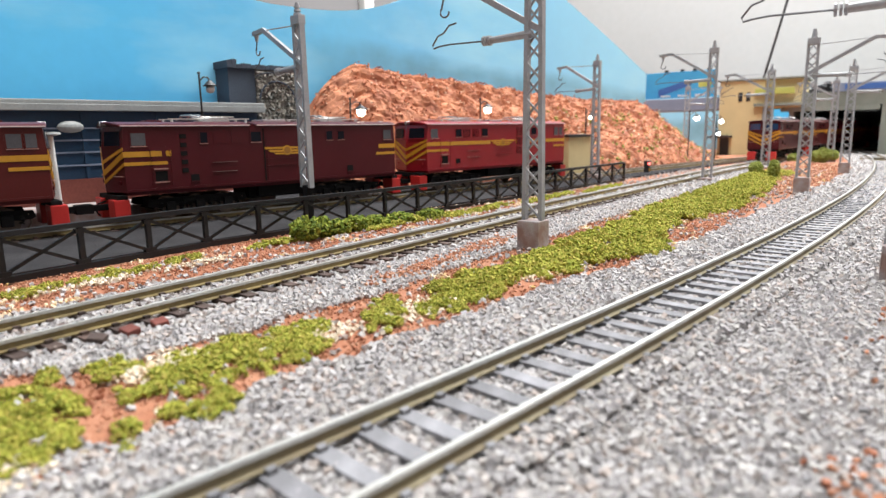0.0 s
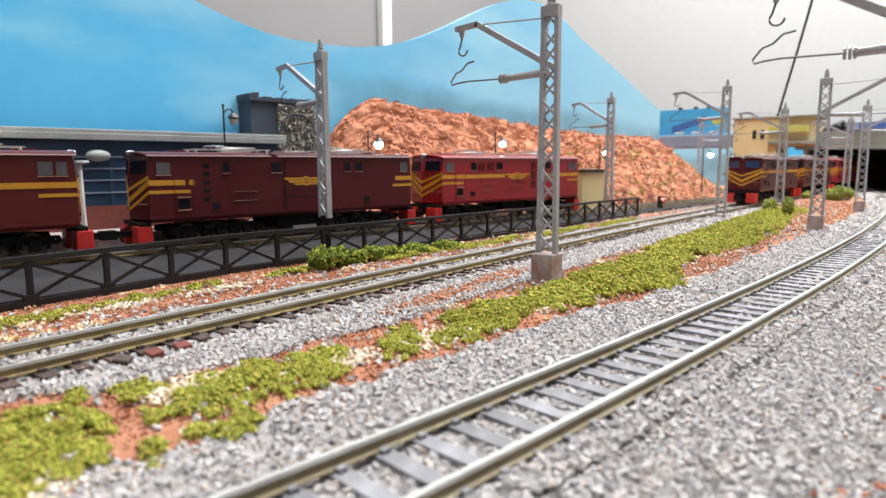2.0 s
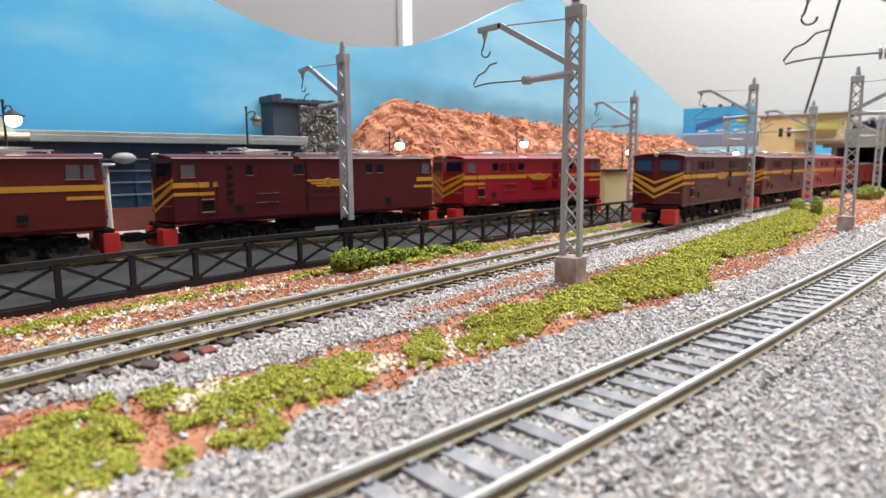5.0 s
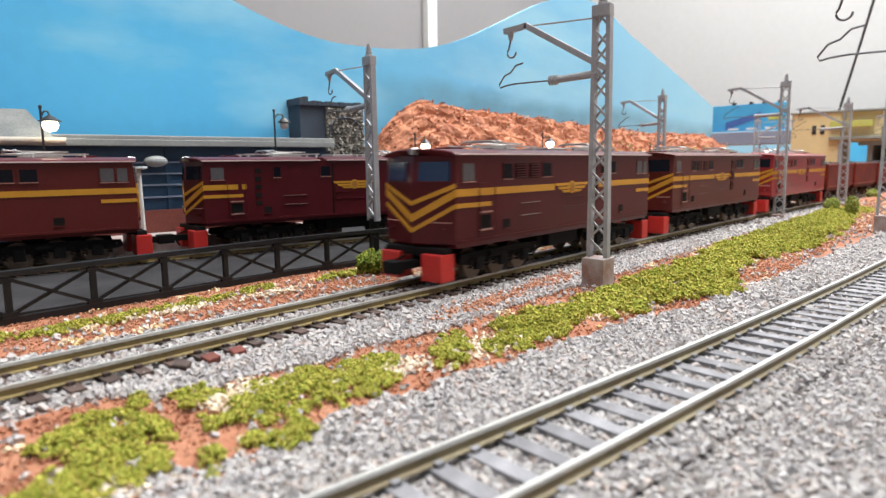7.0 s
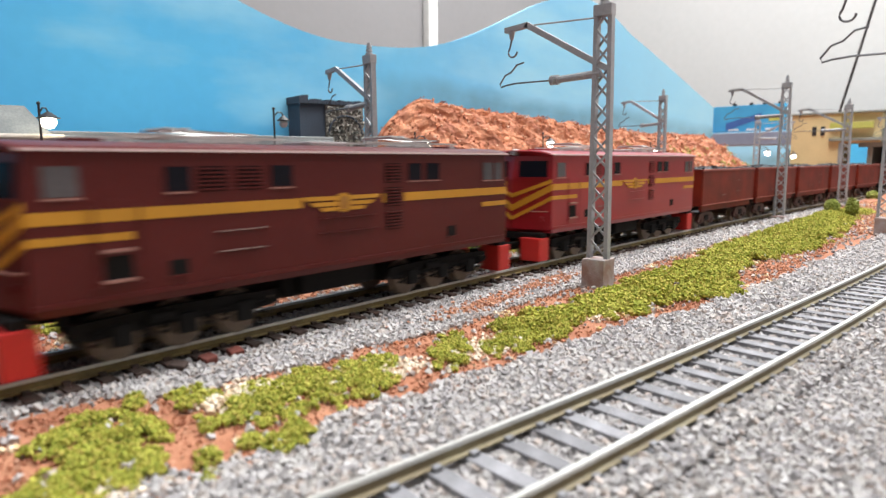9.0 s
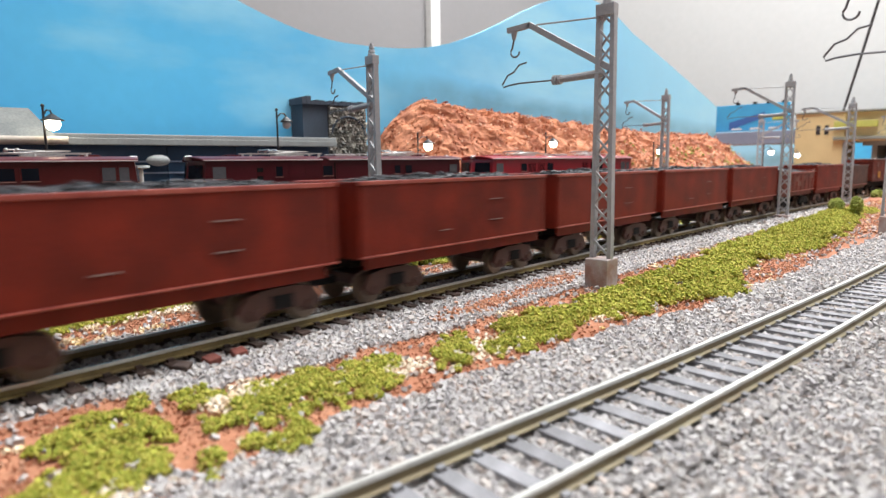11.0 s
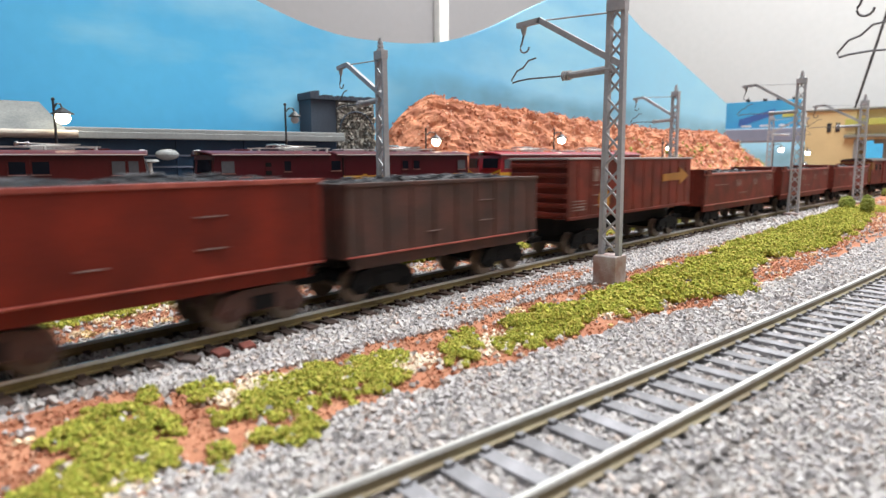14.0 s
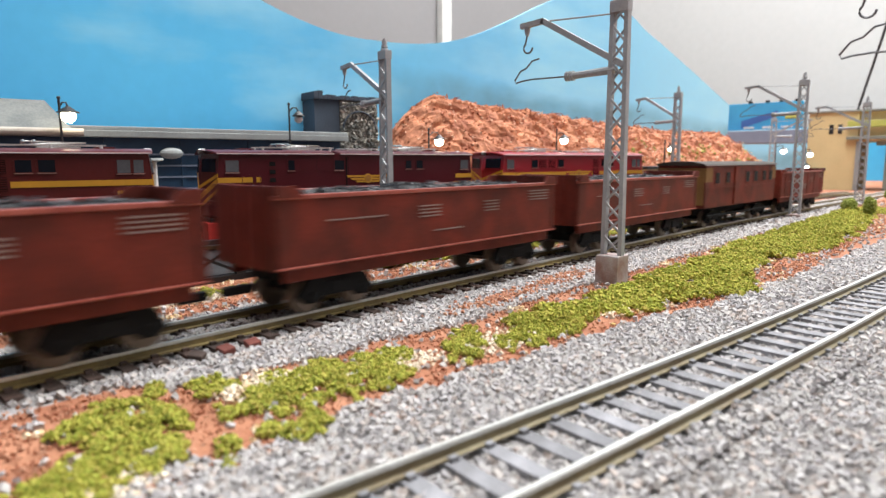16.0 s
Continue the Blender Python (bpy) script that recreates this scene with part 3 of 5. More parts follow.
# ---- turf ----
def turf():
    """Foam turf: patches between the tracks, a broad bank further on, and a thin strip along the fence."""
    # each patch: its middle, and two half axes in plan
    patches = [(37, 109, 11, -3, 7, 19), (59, 120, 6, -1, 3, 5), (76, 104, 23, -5, 9, 13), (50, 127, 2, 0, 2, 4), (115, 99, 7, -1, 13, 11), (136, 90, 17, -4, 10, 7),
               (57, 89, 6, -2, 3, 5), (93, 106, 12, -2, 6, 7), (26, 96, 10, -2, 5, 10), (45, 89, 2, -1, 2, 5)]
    strip = [(66, 203, 22, 6), (95, 206, 20, 5), (128, 208, 18, 5), (40, 206, 14, 7), (170, 206, 16, 4), (300, 190, 44, 5), (380, 184, 46, 5), (460, 176, 44, 5), (240, 198, 30, 6), (590, 84, 30, 12), (660, 82, 34, 12)]
    C = []

    def clumps(px, py, edge, size, radius, each):
        """Foam clumps: little domes of crumbs, standing close where the turf is thick and apart at its edge."""
        t = wobble(px, py, size, 11.0) + 0.5 * wobble(px, py, size * 0.45, 12.0)
        k = t > 0.33 - 0.80 * edge + 0.16 * rng.normal(size=len(px))
        px, py, t, edge = px[k], py[k], t[k], edge[k]
        r = radius * rng.uniform(0.5, 1.35, len(px)) * (0.6 + 0.4 * np.clip(edge, 0, 1))
        n = len(px) * each
        d = rng.normal(size=(n, 3))
        d /= np.linalg.norm(d, axis=1, keepdims=True)
        d[:, 2] = np.abs(d[:, 2])
        rr = np.repeat(r, each) * rng.uniform(0.55, 1.15, n)
        c = np.column_stack([np.repeat(px, each), np.repeat(py, each), np.repeat(-4.1 + rise(px, py) + 0.8 * np.clip(t, 0, 1) * radius, each)])
        C.append(c + d * rr[:, None] * np.array([1.1, 1.1, 0.75]))

    for x, y, ax, ay, bx, by in patches:
        n = int(abs(ax * by - ay * bx) * 1.25)
        r, th = np.sqrt(rng.random(n)), rng.uniform(0, 2 * np.pi, n)
        c, d = r * np.cos(th), r * np.sin(th)
        clumps(x + ax * c + bx * d, y + ay * c + by * d, 1 - r ** 2, 6.0, 1.5, 34)
    for x, y, a, b in strip:
        n = int(a * b * 0.7)
        r, th = np.sqrt(rng.random(n)), rng.uniform(0, 2 * np.pi, n)
        clumps(x + a * r * np.cos(th), y + b * r * np.sin(th), 1 - r ** 2, 9.0, 2.0, 22)
    # the bank: its two edges waver along the line
    n = 2600
    px, u = 138 + 500 * rng.random(n) ** 1.2, rng.random(n)
    far_edge = np.interp(px, [138, 185, 250, 310, 380, 525, 640], [104, 107, 104, 105, 110, 107, 104]) + 2.5 * wobble(px, px * 0, 14.0, 41.0)
    near_edge = np.interp(px, [138, 150, 190, 215, 232, 255, 275, 320, 390, 480, 640], [91, 86, 76, 67, 62, 66, 77, 74, 62, 66, 78]) + 3.5 * wobble(px, px * 0, 12.0, 42.0)
    py = near_edge + (far_edge - near_edge) * u
    m = np.minimum(py - near_edge, far_edge - py)
    clumps(px, py, np.clip(m / 11.0, 0, 1), 9.0, 2.7, 40)
    c = np.concatenate(C)
    near = c[:, 0] < 150
    for sel, size, tall in ((near, 0.55, 0.8), (~near, 0.85, 1.0)):
        d = c[sel]
        tagged(lumps("turf", d, size * rng.uniform(0.5, 1.5, len(d)), GRASS, rng, flat=0.85), "lime-green foam turf in clumps on the soil", "grass", kind="stuff")
        blades("grass_blades", d, tall, size * 0.2)


def blades(name, p, tall, wide):
    """Short fibres: slender three-sided spikes that lean all ways."""
    n = len(p)
    th = rng.uniform(0, 2 * np.pi, n)
    h = tall * rng.uniform(0.4, 1.1, n)
    lean = rng.normal(0, 0.8, (n, 2)) * h[:, None]
    base = np.stack([p + np.column_stack([wide * np.cos(th + k * 2.094), wide * np.sin(th + k * 2.094), np.full(n, -0.5)]) for k in range(3)], 1)
    tip = p + np.column_stack([lean, h])
    v = np.concatenate([base, tip[:, None]], 1)
    f = np.array([(0, 1, 3), (1, 2, 3), (2, 0, 3)])[None] + 4 * np.arange(n)[:, None, None]
    tagged(joined(name, v.reshape(-1, 3), f.reshape(-1, 3), GRASS), "short yellow-green static grass fibres", "grass", kind="stuff")


turf()


def shrub(name, x, y, z, rx, rz, mat, label, n, size, group=""):
    """A small bush: a short stem under a crown of many foam leaves, ragged at the outline."""
    ob = thing(name, label, "bush", group, mm(x, y, z))
    part("stem", rod(bmesh.new(), (0, 0, -0.5), (0, 0, rz * 0.8), 0.7, 0.3), SLEEPERB, ob)
    d = rng.normal(size=(n, 3))
    d /= np.linalg.norm(d, axis=1, keepdims=True)
    r = rng.uniform(0.55, 1.08, n) ** 0.5
    r *= 1 + 0.25 * wobble(d[:, 0] * 3, d[:, 1] * 3 + x, 1.0, z + x)
    c = d * r[:, None] * np.array([rx, rx, rz]) + np.array([0, 0, rz * 0.95])
    lumps("crown", c, size * rng.uniform(0.6, 1.3, n), mat, rng, ob, 0.8)


for i, (x, y, r, h) in enumerate(((183, 202.5, 6.5, 5.2), (193, 203.5, 6, 4.7), (204, 203, 5.5, 3.4), (215, 203, 6, 3.6), (229, 203, 6, 2.8), (246, 201, 7, 2.6), (268, 198.5, 7, 2.4))):
    shrub("bush", x, y, -4.5, r, h, DARKLEAF, "low ragged olive-green bush beside the fence", 330, 1.3, "bushes by the fence")
for x, y, r, h, z in ((620, 97, 5.4, 5.4, -1.0), (602, 80, 4.4, 7.0, -1.4), (868, 96, 6.5, 5.0, -2.5), (880, 74, 7.5, 7, -2.5), (905, 67, 8.5, 8, -2.5), (930, 60, 7.5, 7, -3)):
    shrub("bush", x, y, z, r, h, BUSHLEAF, "rounded dull-green bush on the bank between the tracks", 900, 1.25, "bushes on the bank")


# ---- tracks ----
def rail_mesh(path, side, gauge=8.6):
    nr = normals(path)
    c = path + nr * gauge * side
    head = [(-0.45, 0.0), (0.45, 0.0), (0.45, -0.75), (-0.45, -0.75)]
    foot = [(-0.22, -0.72), (0.22, -0.72), (0.25, -2.0), (1.05, -2.25), (1.05, -2.55), (-1.05, -2.55), (-1.05, -2.25), (-0.25, -2.0)]

    def sweep(sec):
        k, m = len(c), len(sec)
        v = np.stack([np.column_stack([c + nr * o, np.full(k, z)]) for o, z in sec], 1).reshape(-1, 3)
        i = np.arange(k * m).reshape(k, m)
        j = np.roll(i, -1, 1)
        f = np.stack([i[:-1].ravel(), i[1:].ravel(), j[1:].ravel(), j[:-1].ravel()], 1)
        return v, f
    return sweep(head), sweep(foot)


def track(name, label, path, near, pitch, mat, far):
    ob = thing(name, label, "track", kind="structure")
    for side in (-1, 1):
        (hv, hf), (fv, ff) = rail_mesh(path, side)
        rail = joined("rail", fv, ff, OLDSIDE if mat is SLEEPERB else RAILSIDE, ob)
        joined("rail_head", hv, hf, OLDHEAD if mat is SLEEPERB else RAILHEAD, rail)
    d = np.concatenate([[0], np.cumsum(np.linalg.norm(np.diff(path, axis=0), axis=1))])
    bm = box(bmesh.new(), -1.6, 1.6, -14.6, 14.6, -4.6, -2.75)
    for s in (-1, 1):
        for o in (-1.35, 1.35):
            y = s * 8.6 + o
            box(bm, -0.75, 0.75, y - 0.55, y + 0.55, -2.8, -1.95)
    me = finish(bm, "sleeper", mat)
    V, F = [], []
    for s in np.arange(0, d[-1], pitch):
        x, y = np.interp(s, d, path[:, 0]), np.interp(s, d, path[:, 1])
        dx, dy = np.interp(s + 3, d, path[:, 0]) - x, np.interp(s + 3, d, path[:, 1]) - y
        a = math.degrees(math.atan2(dy, dx))
        if near[0] < x < near[1] and y > -50:
            share("sleeper", me, ob, mm(x, y, rng.uniform(-0.15, 0.1), 0, 0, a + rng.uniform(-1.2, 1.2)))
        elif far[0] < x < far[1]:
            ca, sa = math.cos(radians(a)), math.sin(radians(a))
            b = CUBE * np.array([1.6, 14.6, 0.9]) + np.array([0, 0, -3.65])
            V.append(np.column_stack([x + b[:, 0] * ca - b[:, 1] * sa, y + b[:, 0] * sa + b[:, 1] * ca, b[:, 2]]))
            F.append(CUBEF + 8 * (len(V) - 1))
    if V:
        tagged(joined("sleepers", np.concatenate(V), np.concatenate(F), mat, ob), "", kind="stuff")
    return ob


track("near_track", "nickel rails on grey sleepers, empty near track", centreline(line_a, -60, 1300, 8), (-20, 900), 7.9, SLEEPER, (-60, 1290))
track("main_track", "brassy rails on dark brown sleepers of the main line", MAIN, (-40, 900), 7.2, SLEEPERB, (-640, 1500))


def yard_line(off):
    xs = np.arange(-420, 1000, 12.0)
    return np.stack([xs, off + YARD * xs], 1)


# yard ground and its two tracks
def yard_ground():
    bm = bmesh.new()
    v = [(-560, 234, -3.6), (160, 234, -3.6), (540, 197, -3.6), (900, 160, -3.6), (960, 300, -3.6), (-560, 600, -3.6)]
    loft(bm, [[(a, b, z) for a, b, c in v] for z in (-5.0, -2.9)])
    single("yard_ground", bm, TARMAC, "dark grey tarmac of the loco yard", "ground", "structure")


yard_ground()
LOCO_OFF = 342.0
track("yard_track", "dull rails on dark sleepers under the parked locomotives", yard_line(LOCO_OFF), (90, 560), 8.0, SLEEPERB, (-500, 990))


# ---- fence ----
def fence():
    ob = thing("lattice_fence", "black lattice girder fence with crossed bracing along the yard", "fence")
    pts = np.array([(-70, 219), (60, 225), (155, 227.5), (240, 215.5), (370, 201.5), (545, 190.5)], float)
    d = np.concatenate([[0], np.cumsum(np.linalg.norm(np.diff(pts, axis=0), axis=1))])

    def at(s):
        return np.interp(s, d, pts[:, 0]), np.interp(s, d, pts[:, 1])
    n = 25
    pos = [at(s) for s in np.linspace(0, d[-1], n + 1)]
    for i, (x, y) in enumerate(pos):
        bm = box(bmesh.new(), x - 0.9, x + 0.9, y - 0.8, y + 0.8, -4.6, 11.5)
        box(bm, x - 2.2, x + 2.2, y - 1.0, y + 0.9, -2.2, -0.4)
        box(bm, x - 1.8, x + 1.8, y - 1.0, y + 0.9, 8.8, 10.3)
        part("post", bm, FENCE, ob)
    for (x0, y0), (x1, y1) in zip(pos, pos[1:]):
        part("top_rail", bar(bmesh.new(), (x0, y0, 11.6), (x1, y1, 11.6), 2.6, 1.7), FENCE, ob)
        part("bottom_rail", bar(bmesh.new(), (x0, y0, -3.1), (x1, y1, -3.1), 2.4, 2.2), FENCE, ob)
        part("brace", bar(bmesh.new(), (x0, y0 + 0.3, -1.6), (x1, y1 + 0.3, 10.0), 0.8, 1.1), FENCE, ob)
        part("brace", bar(bmesh.new(), (x0, y0 - 0.3, 10.0), (x1, y1 - 0.3, -1.6), 0.8, 1.1), FENCE, ob)


fence()


# ---- catenary masts ----
def mast(x, y, z, height, turn, base=True, label="", arm=True, dark=False):
    """A lattice mast of two channels with zigzag lacing, and a bracket over the track. turn: the heading of the bracket from +y."""
    ob = thing("catenary_mast", label or "silver-grey lattice catenary mast with bracket and wire hook", "mast", "catenary masts", mm(x, y, z, 0, 0, turn))
    z0 = 11.7 if base else 4.0
    top = height
    if base:
        bm = box(bmesh.new(), -4.6, 4.6, -4.6, 4.6, -2.0, 11.8, 0.5)
        part("footing", bm, CONCRETE, ob, "rust-stained concrete footing block")
    elif dark:
        part("footing", box(bmesh.new(), -1.6, 1.6, -2.2, 2.2, 0, 20.5, 0.3), BLACK, ob, "black mounting socket")
        z0 = 20.0
    else:
        part("footing", box(bmesh.new(), -5.5, 5.5, -5.5, 5.5, -1.5, 4.2, 0.4), CONCRETE, ob)
    lo, hi = 3.5, 2.7

    def half(z):
        return lo + (hi - lo) * (z - z0) / (top - z0)
    for s in (-1, 1):
        bm = bmesh.new()
        loft(bm, [[(b, s * half(zz) + a, zz) for a, b in ((-0.8, -1.35), (0.8, -1.35), (0.8, 1.35), (-0.8, 1.35))] for zz in (z0 - 0.5, top)])
        part("channel", bm, MASTGREY, ob)
    n = 14
    step = (top - z0 - 3) / n
    for i in range(n):
        za, zb = z0 + 1 + i * step, z0 + 1 + (i + 1) * step
        s = 1 if i % 2 else -1
        part("lacing", bar(bmesh.new(), (-1.0, s * half(za), za), (-1.0, -s * half(zb), zb), 0.55, 0.8), MASTGREY, ob)
        part("lacing", bar(bmesh.new(), (1.0, -s * half(za), za), (1.0, s * half(zb), zb), 0.55, 0.8), MASTGREY, ob)
    part("cap", box(bmesh.new(), -1.9, 1.9, -3.6, 3.6, top - 4.2, top, 0.3), MASTGREY, ob)
    bm = bmesh.new()
    for k in range(3):
        rod(bm, (0, 0, top + k * 1.7 - 0.1), (0, 0, top + k * 1.7 + 1.0), 1.9 - 0.25 * k, 1.7 - 0.25 * k, 12)
    rod(bm, (0, 0, top), (0, 0, top + 5.6), 0.9, 0.9, 8)
    part("insulator", bm, MASTGREY, ob)
    if arm:
        zb = top * 0.785 + 0.6
        bm = bmesh.new()
        bar(bm, (0, -2.0, zb - 1), (0, 33.5, top - 2.2), 1.9, 2.2)
        bar(bm, (0, 32.6, top - 2.4), (0, 43.5, top - 3.2), 1.9, 2.0)
        part("bracket_arm", bm, MASTGREY, ob)
        part("stay_wire", rod(bmesh.new(), (0, 2, top - 4.2), (0, 30, top - 2.8), 0.32), MASTGREY, ob)
        part("drop_insulator", rod(bmesh.new(), (0, 40.5, top - 3.5), (0, 40.5, top - 7.2), 1.5, 0.7, 8), MASTGREY, ob)
        pts = [(0, 40.5, top - 7)] + [(0, 40.0 - 2.1 * math.sin(a), top - 10.6 - 2.0 * math.cos(a) - 1.4) for a in np.linspace(-2.4, 1.6, 9)]
        part("hook", wire(bmesh.new(), pts, 0.36), HOOKGREY, ob, "dark wire hook")
        bm = rod(bmesh.new(), (0, 1, zb - 2.2), (0, 19.5, zb - 2.9), 1.5, 1.3, 10)
        part("registration_arm", bm, MASTGREY, ob)
        for k in range(3):
            part("insulator_disc", rod(bmesh.new(), (0, 18.6 + k * 1.3, zb - 2.9), (0, 19.3 + k * 1.3, zb - 2.9), 1.9, 1.9, 10), MASTGREY, ob)
        pts = [(0, 21, zb - 2.9), (0, 38, zb - 2.6), (0, 43, zb - 3.0), (0, 45.6, zb - 3.6), (0, 46.2, zb - 2.4), (0, 43.6, zb + 1.0), (0, 40.6, zb + 2.0), (0, 38.0, zb + 4.6), (0, 34.5, zb + 5.2)]
        part("steady_wire", wire(bmesh.new(), pts, 0.33), HOOKGREY, ob)
    return ob


mast(216.2, 110.4, -5, 104.5, 0)
mast(211, 230, -4, 99, -11, base=False, dark=True, label="silver-grey lattice catenary mast standing behind the yard fence")
mast(553, 221, -4, 105, -11, base=False)
mast(557, 124, -5, 109, 0, base=False)
mast(482, 47, -5, 101, 180)
mast(715, 104, -4, 100, 0, base=False)
mast(690, 34, -5, 98, 180, base=True)
mast(220, -4.5, -5, 102, 0)
mast(905, 232, -4, 100, 200, base=False)
mast(930, 62, -4, 100, 20, base=False)


# ---- locomotives ----
HW, NOSE = 17.2, 4.4


def outline(hl, w, dl, dn, z):
    """Plan of the body at a height: straight sides and a blunt V at each end."""
    return [(-hl + dl, -w, z), (hl - dl, -w, z), (hl - dl + NOSE * dn, 0, z), (hl - dl, w, z), (-hl + dl, w, z), (-hl + dl - NOSE * dn, 0, z)]


def nose(hl, sx, sy, u, z, out=0.0):
    """A point of an end face: u runs from the corner (0) to the middle (1)."""
    x = sx * (hl + NOSE * u + out * 0.95)
    return (x, sy * (HW * (1 - u) + out * 0.35), z)


def panel(bm, x0, x1, z0, z1, sy, out=0.25):
    y = sy * HW
    return box(bm, x0, x1, min(y - sy * 0.4, y + sy * out), max(y - sy * 0.4, y + sy * out), z0, z1)


def bogie(parent, cx, axles, mat=BLACK):
    ob = part("bogie", box(bmesh.new(), cx - 22, cx + 22, -7.0, 7.0, 5.0, 10.5, 0.5), mat, parent, "black bogie frame")
    for s in (-1, 1):
        bm = bmesh.new()
        prof = [(-26, 7.4), (-24, 6.4), (-19, 6.2), (-8, 6.8), (8, 6.8), (19, 6.2), (24, 6.4), (26, 7.4), (25, 10.2), (8, 10.8), (-8, 10.8), (-25, 10.2)]
        loft(bm, [[(cx + a, s * 12.2 + o, z) for a, z in prof] for o in (-0.9, 0.9)])
        part("side_frame", bm, mat, ob)
        part("brake_cylinder", rod(bmesh.new(), (cx - 9, s * 13.4, 9.0), (cx - 3, s * 13.4, 9.0), 1.3, 1.3, 10), mat, ob)
        part("sand_pipe", wire(bmesh.new(), [(cx + 23, s * 13, 9), (cx + 24, s * 12, 5), (cx + 22.5, s * 9.5, 1.6)], 0.35), WHEEL, ob)
        for a in axles:
            part("axle_box", box(bmesh.new(), cx + a - 2.4, cx + a + 2.4, s * 13.2 - 1.0, s * 13.2 + 1.0, 3.8, 8.8, 0.5), mat, ob)
            for d in (-5.2, 5.2):
                part("spring", wire(bmesh.new(), [(cx + a + d + 1.0 * math.cos(w), s * 13.2 + 1.0 * math.sin(w), 4.6 + w * 0.2) for w in np.arange(0, 22, 0.9)], 0.3, 4), mat, ob)
    for a in axles:
        bm = bmesh.new()
        rod(bm, (cx + a, -9, 5.4), (cx + a, 9, 5.4), 1.0, 1.0, 8)
        for s in (-1, 1):
            rod(bm, (cx + a, s * 7.6, 5.4), (cx + a, s * 10.0, 5.4), 5.4, 5.4, 20)
            rod(bm, (cx + a, s * 7.2, 5.4), (cx + a, s * 7.7, 5.4), 6.2, 6.2, 20)
        part("wheelset", bm, WHEEL, ob)
    return ob


def side_window(ob, x0, x1, z0, z1, sy, paint, mat):
    """A window in a raised frame, with a pale sill."""
    fr = part("window", panel(bmesh.new(), x0 - 0.6, x1 + 0.6, z0 - 0.6, z1 + 0.6, sy, 0.22), paint, ob)
    part("pane", panel(bmesh.new(), x0, x1, z0, z1, sy, 0.34), mat, fr)
    part("sill", panel(bmesh.new(), x0 - 0.4, x1 + 0.4, z0 - 0.6, z0 - 0.25, sy, 0.55), PALEEDGE, fr)


def grille(ob, x0, x1, z0, z1, sy, paint):
    g = part("grille", panel(bmesh.new(), x0, x1, z0, z1, sy, 0.10), BLACK, ob, "dark louvred grille")
    z = z0 + 0.3
    while z < z1 - 0.3:
        part("slat", panel(bmesh.new(), x0 + 0.2, x1 - 0.2, z, z + 0.42, sy, 0.5), paint, g)
        z += 0.95


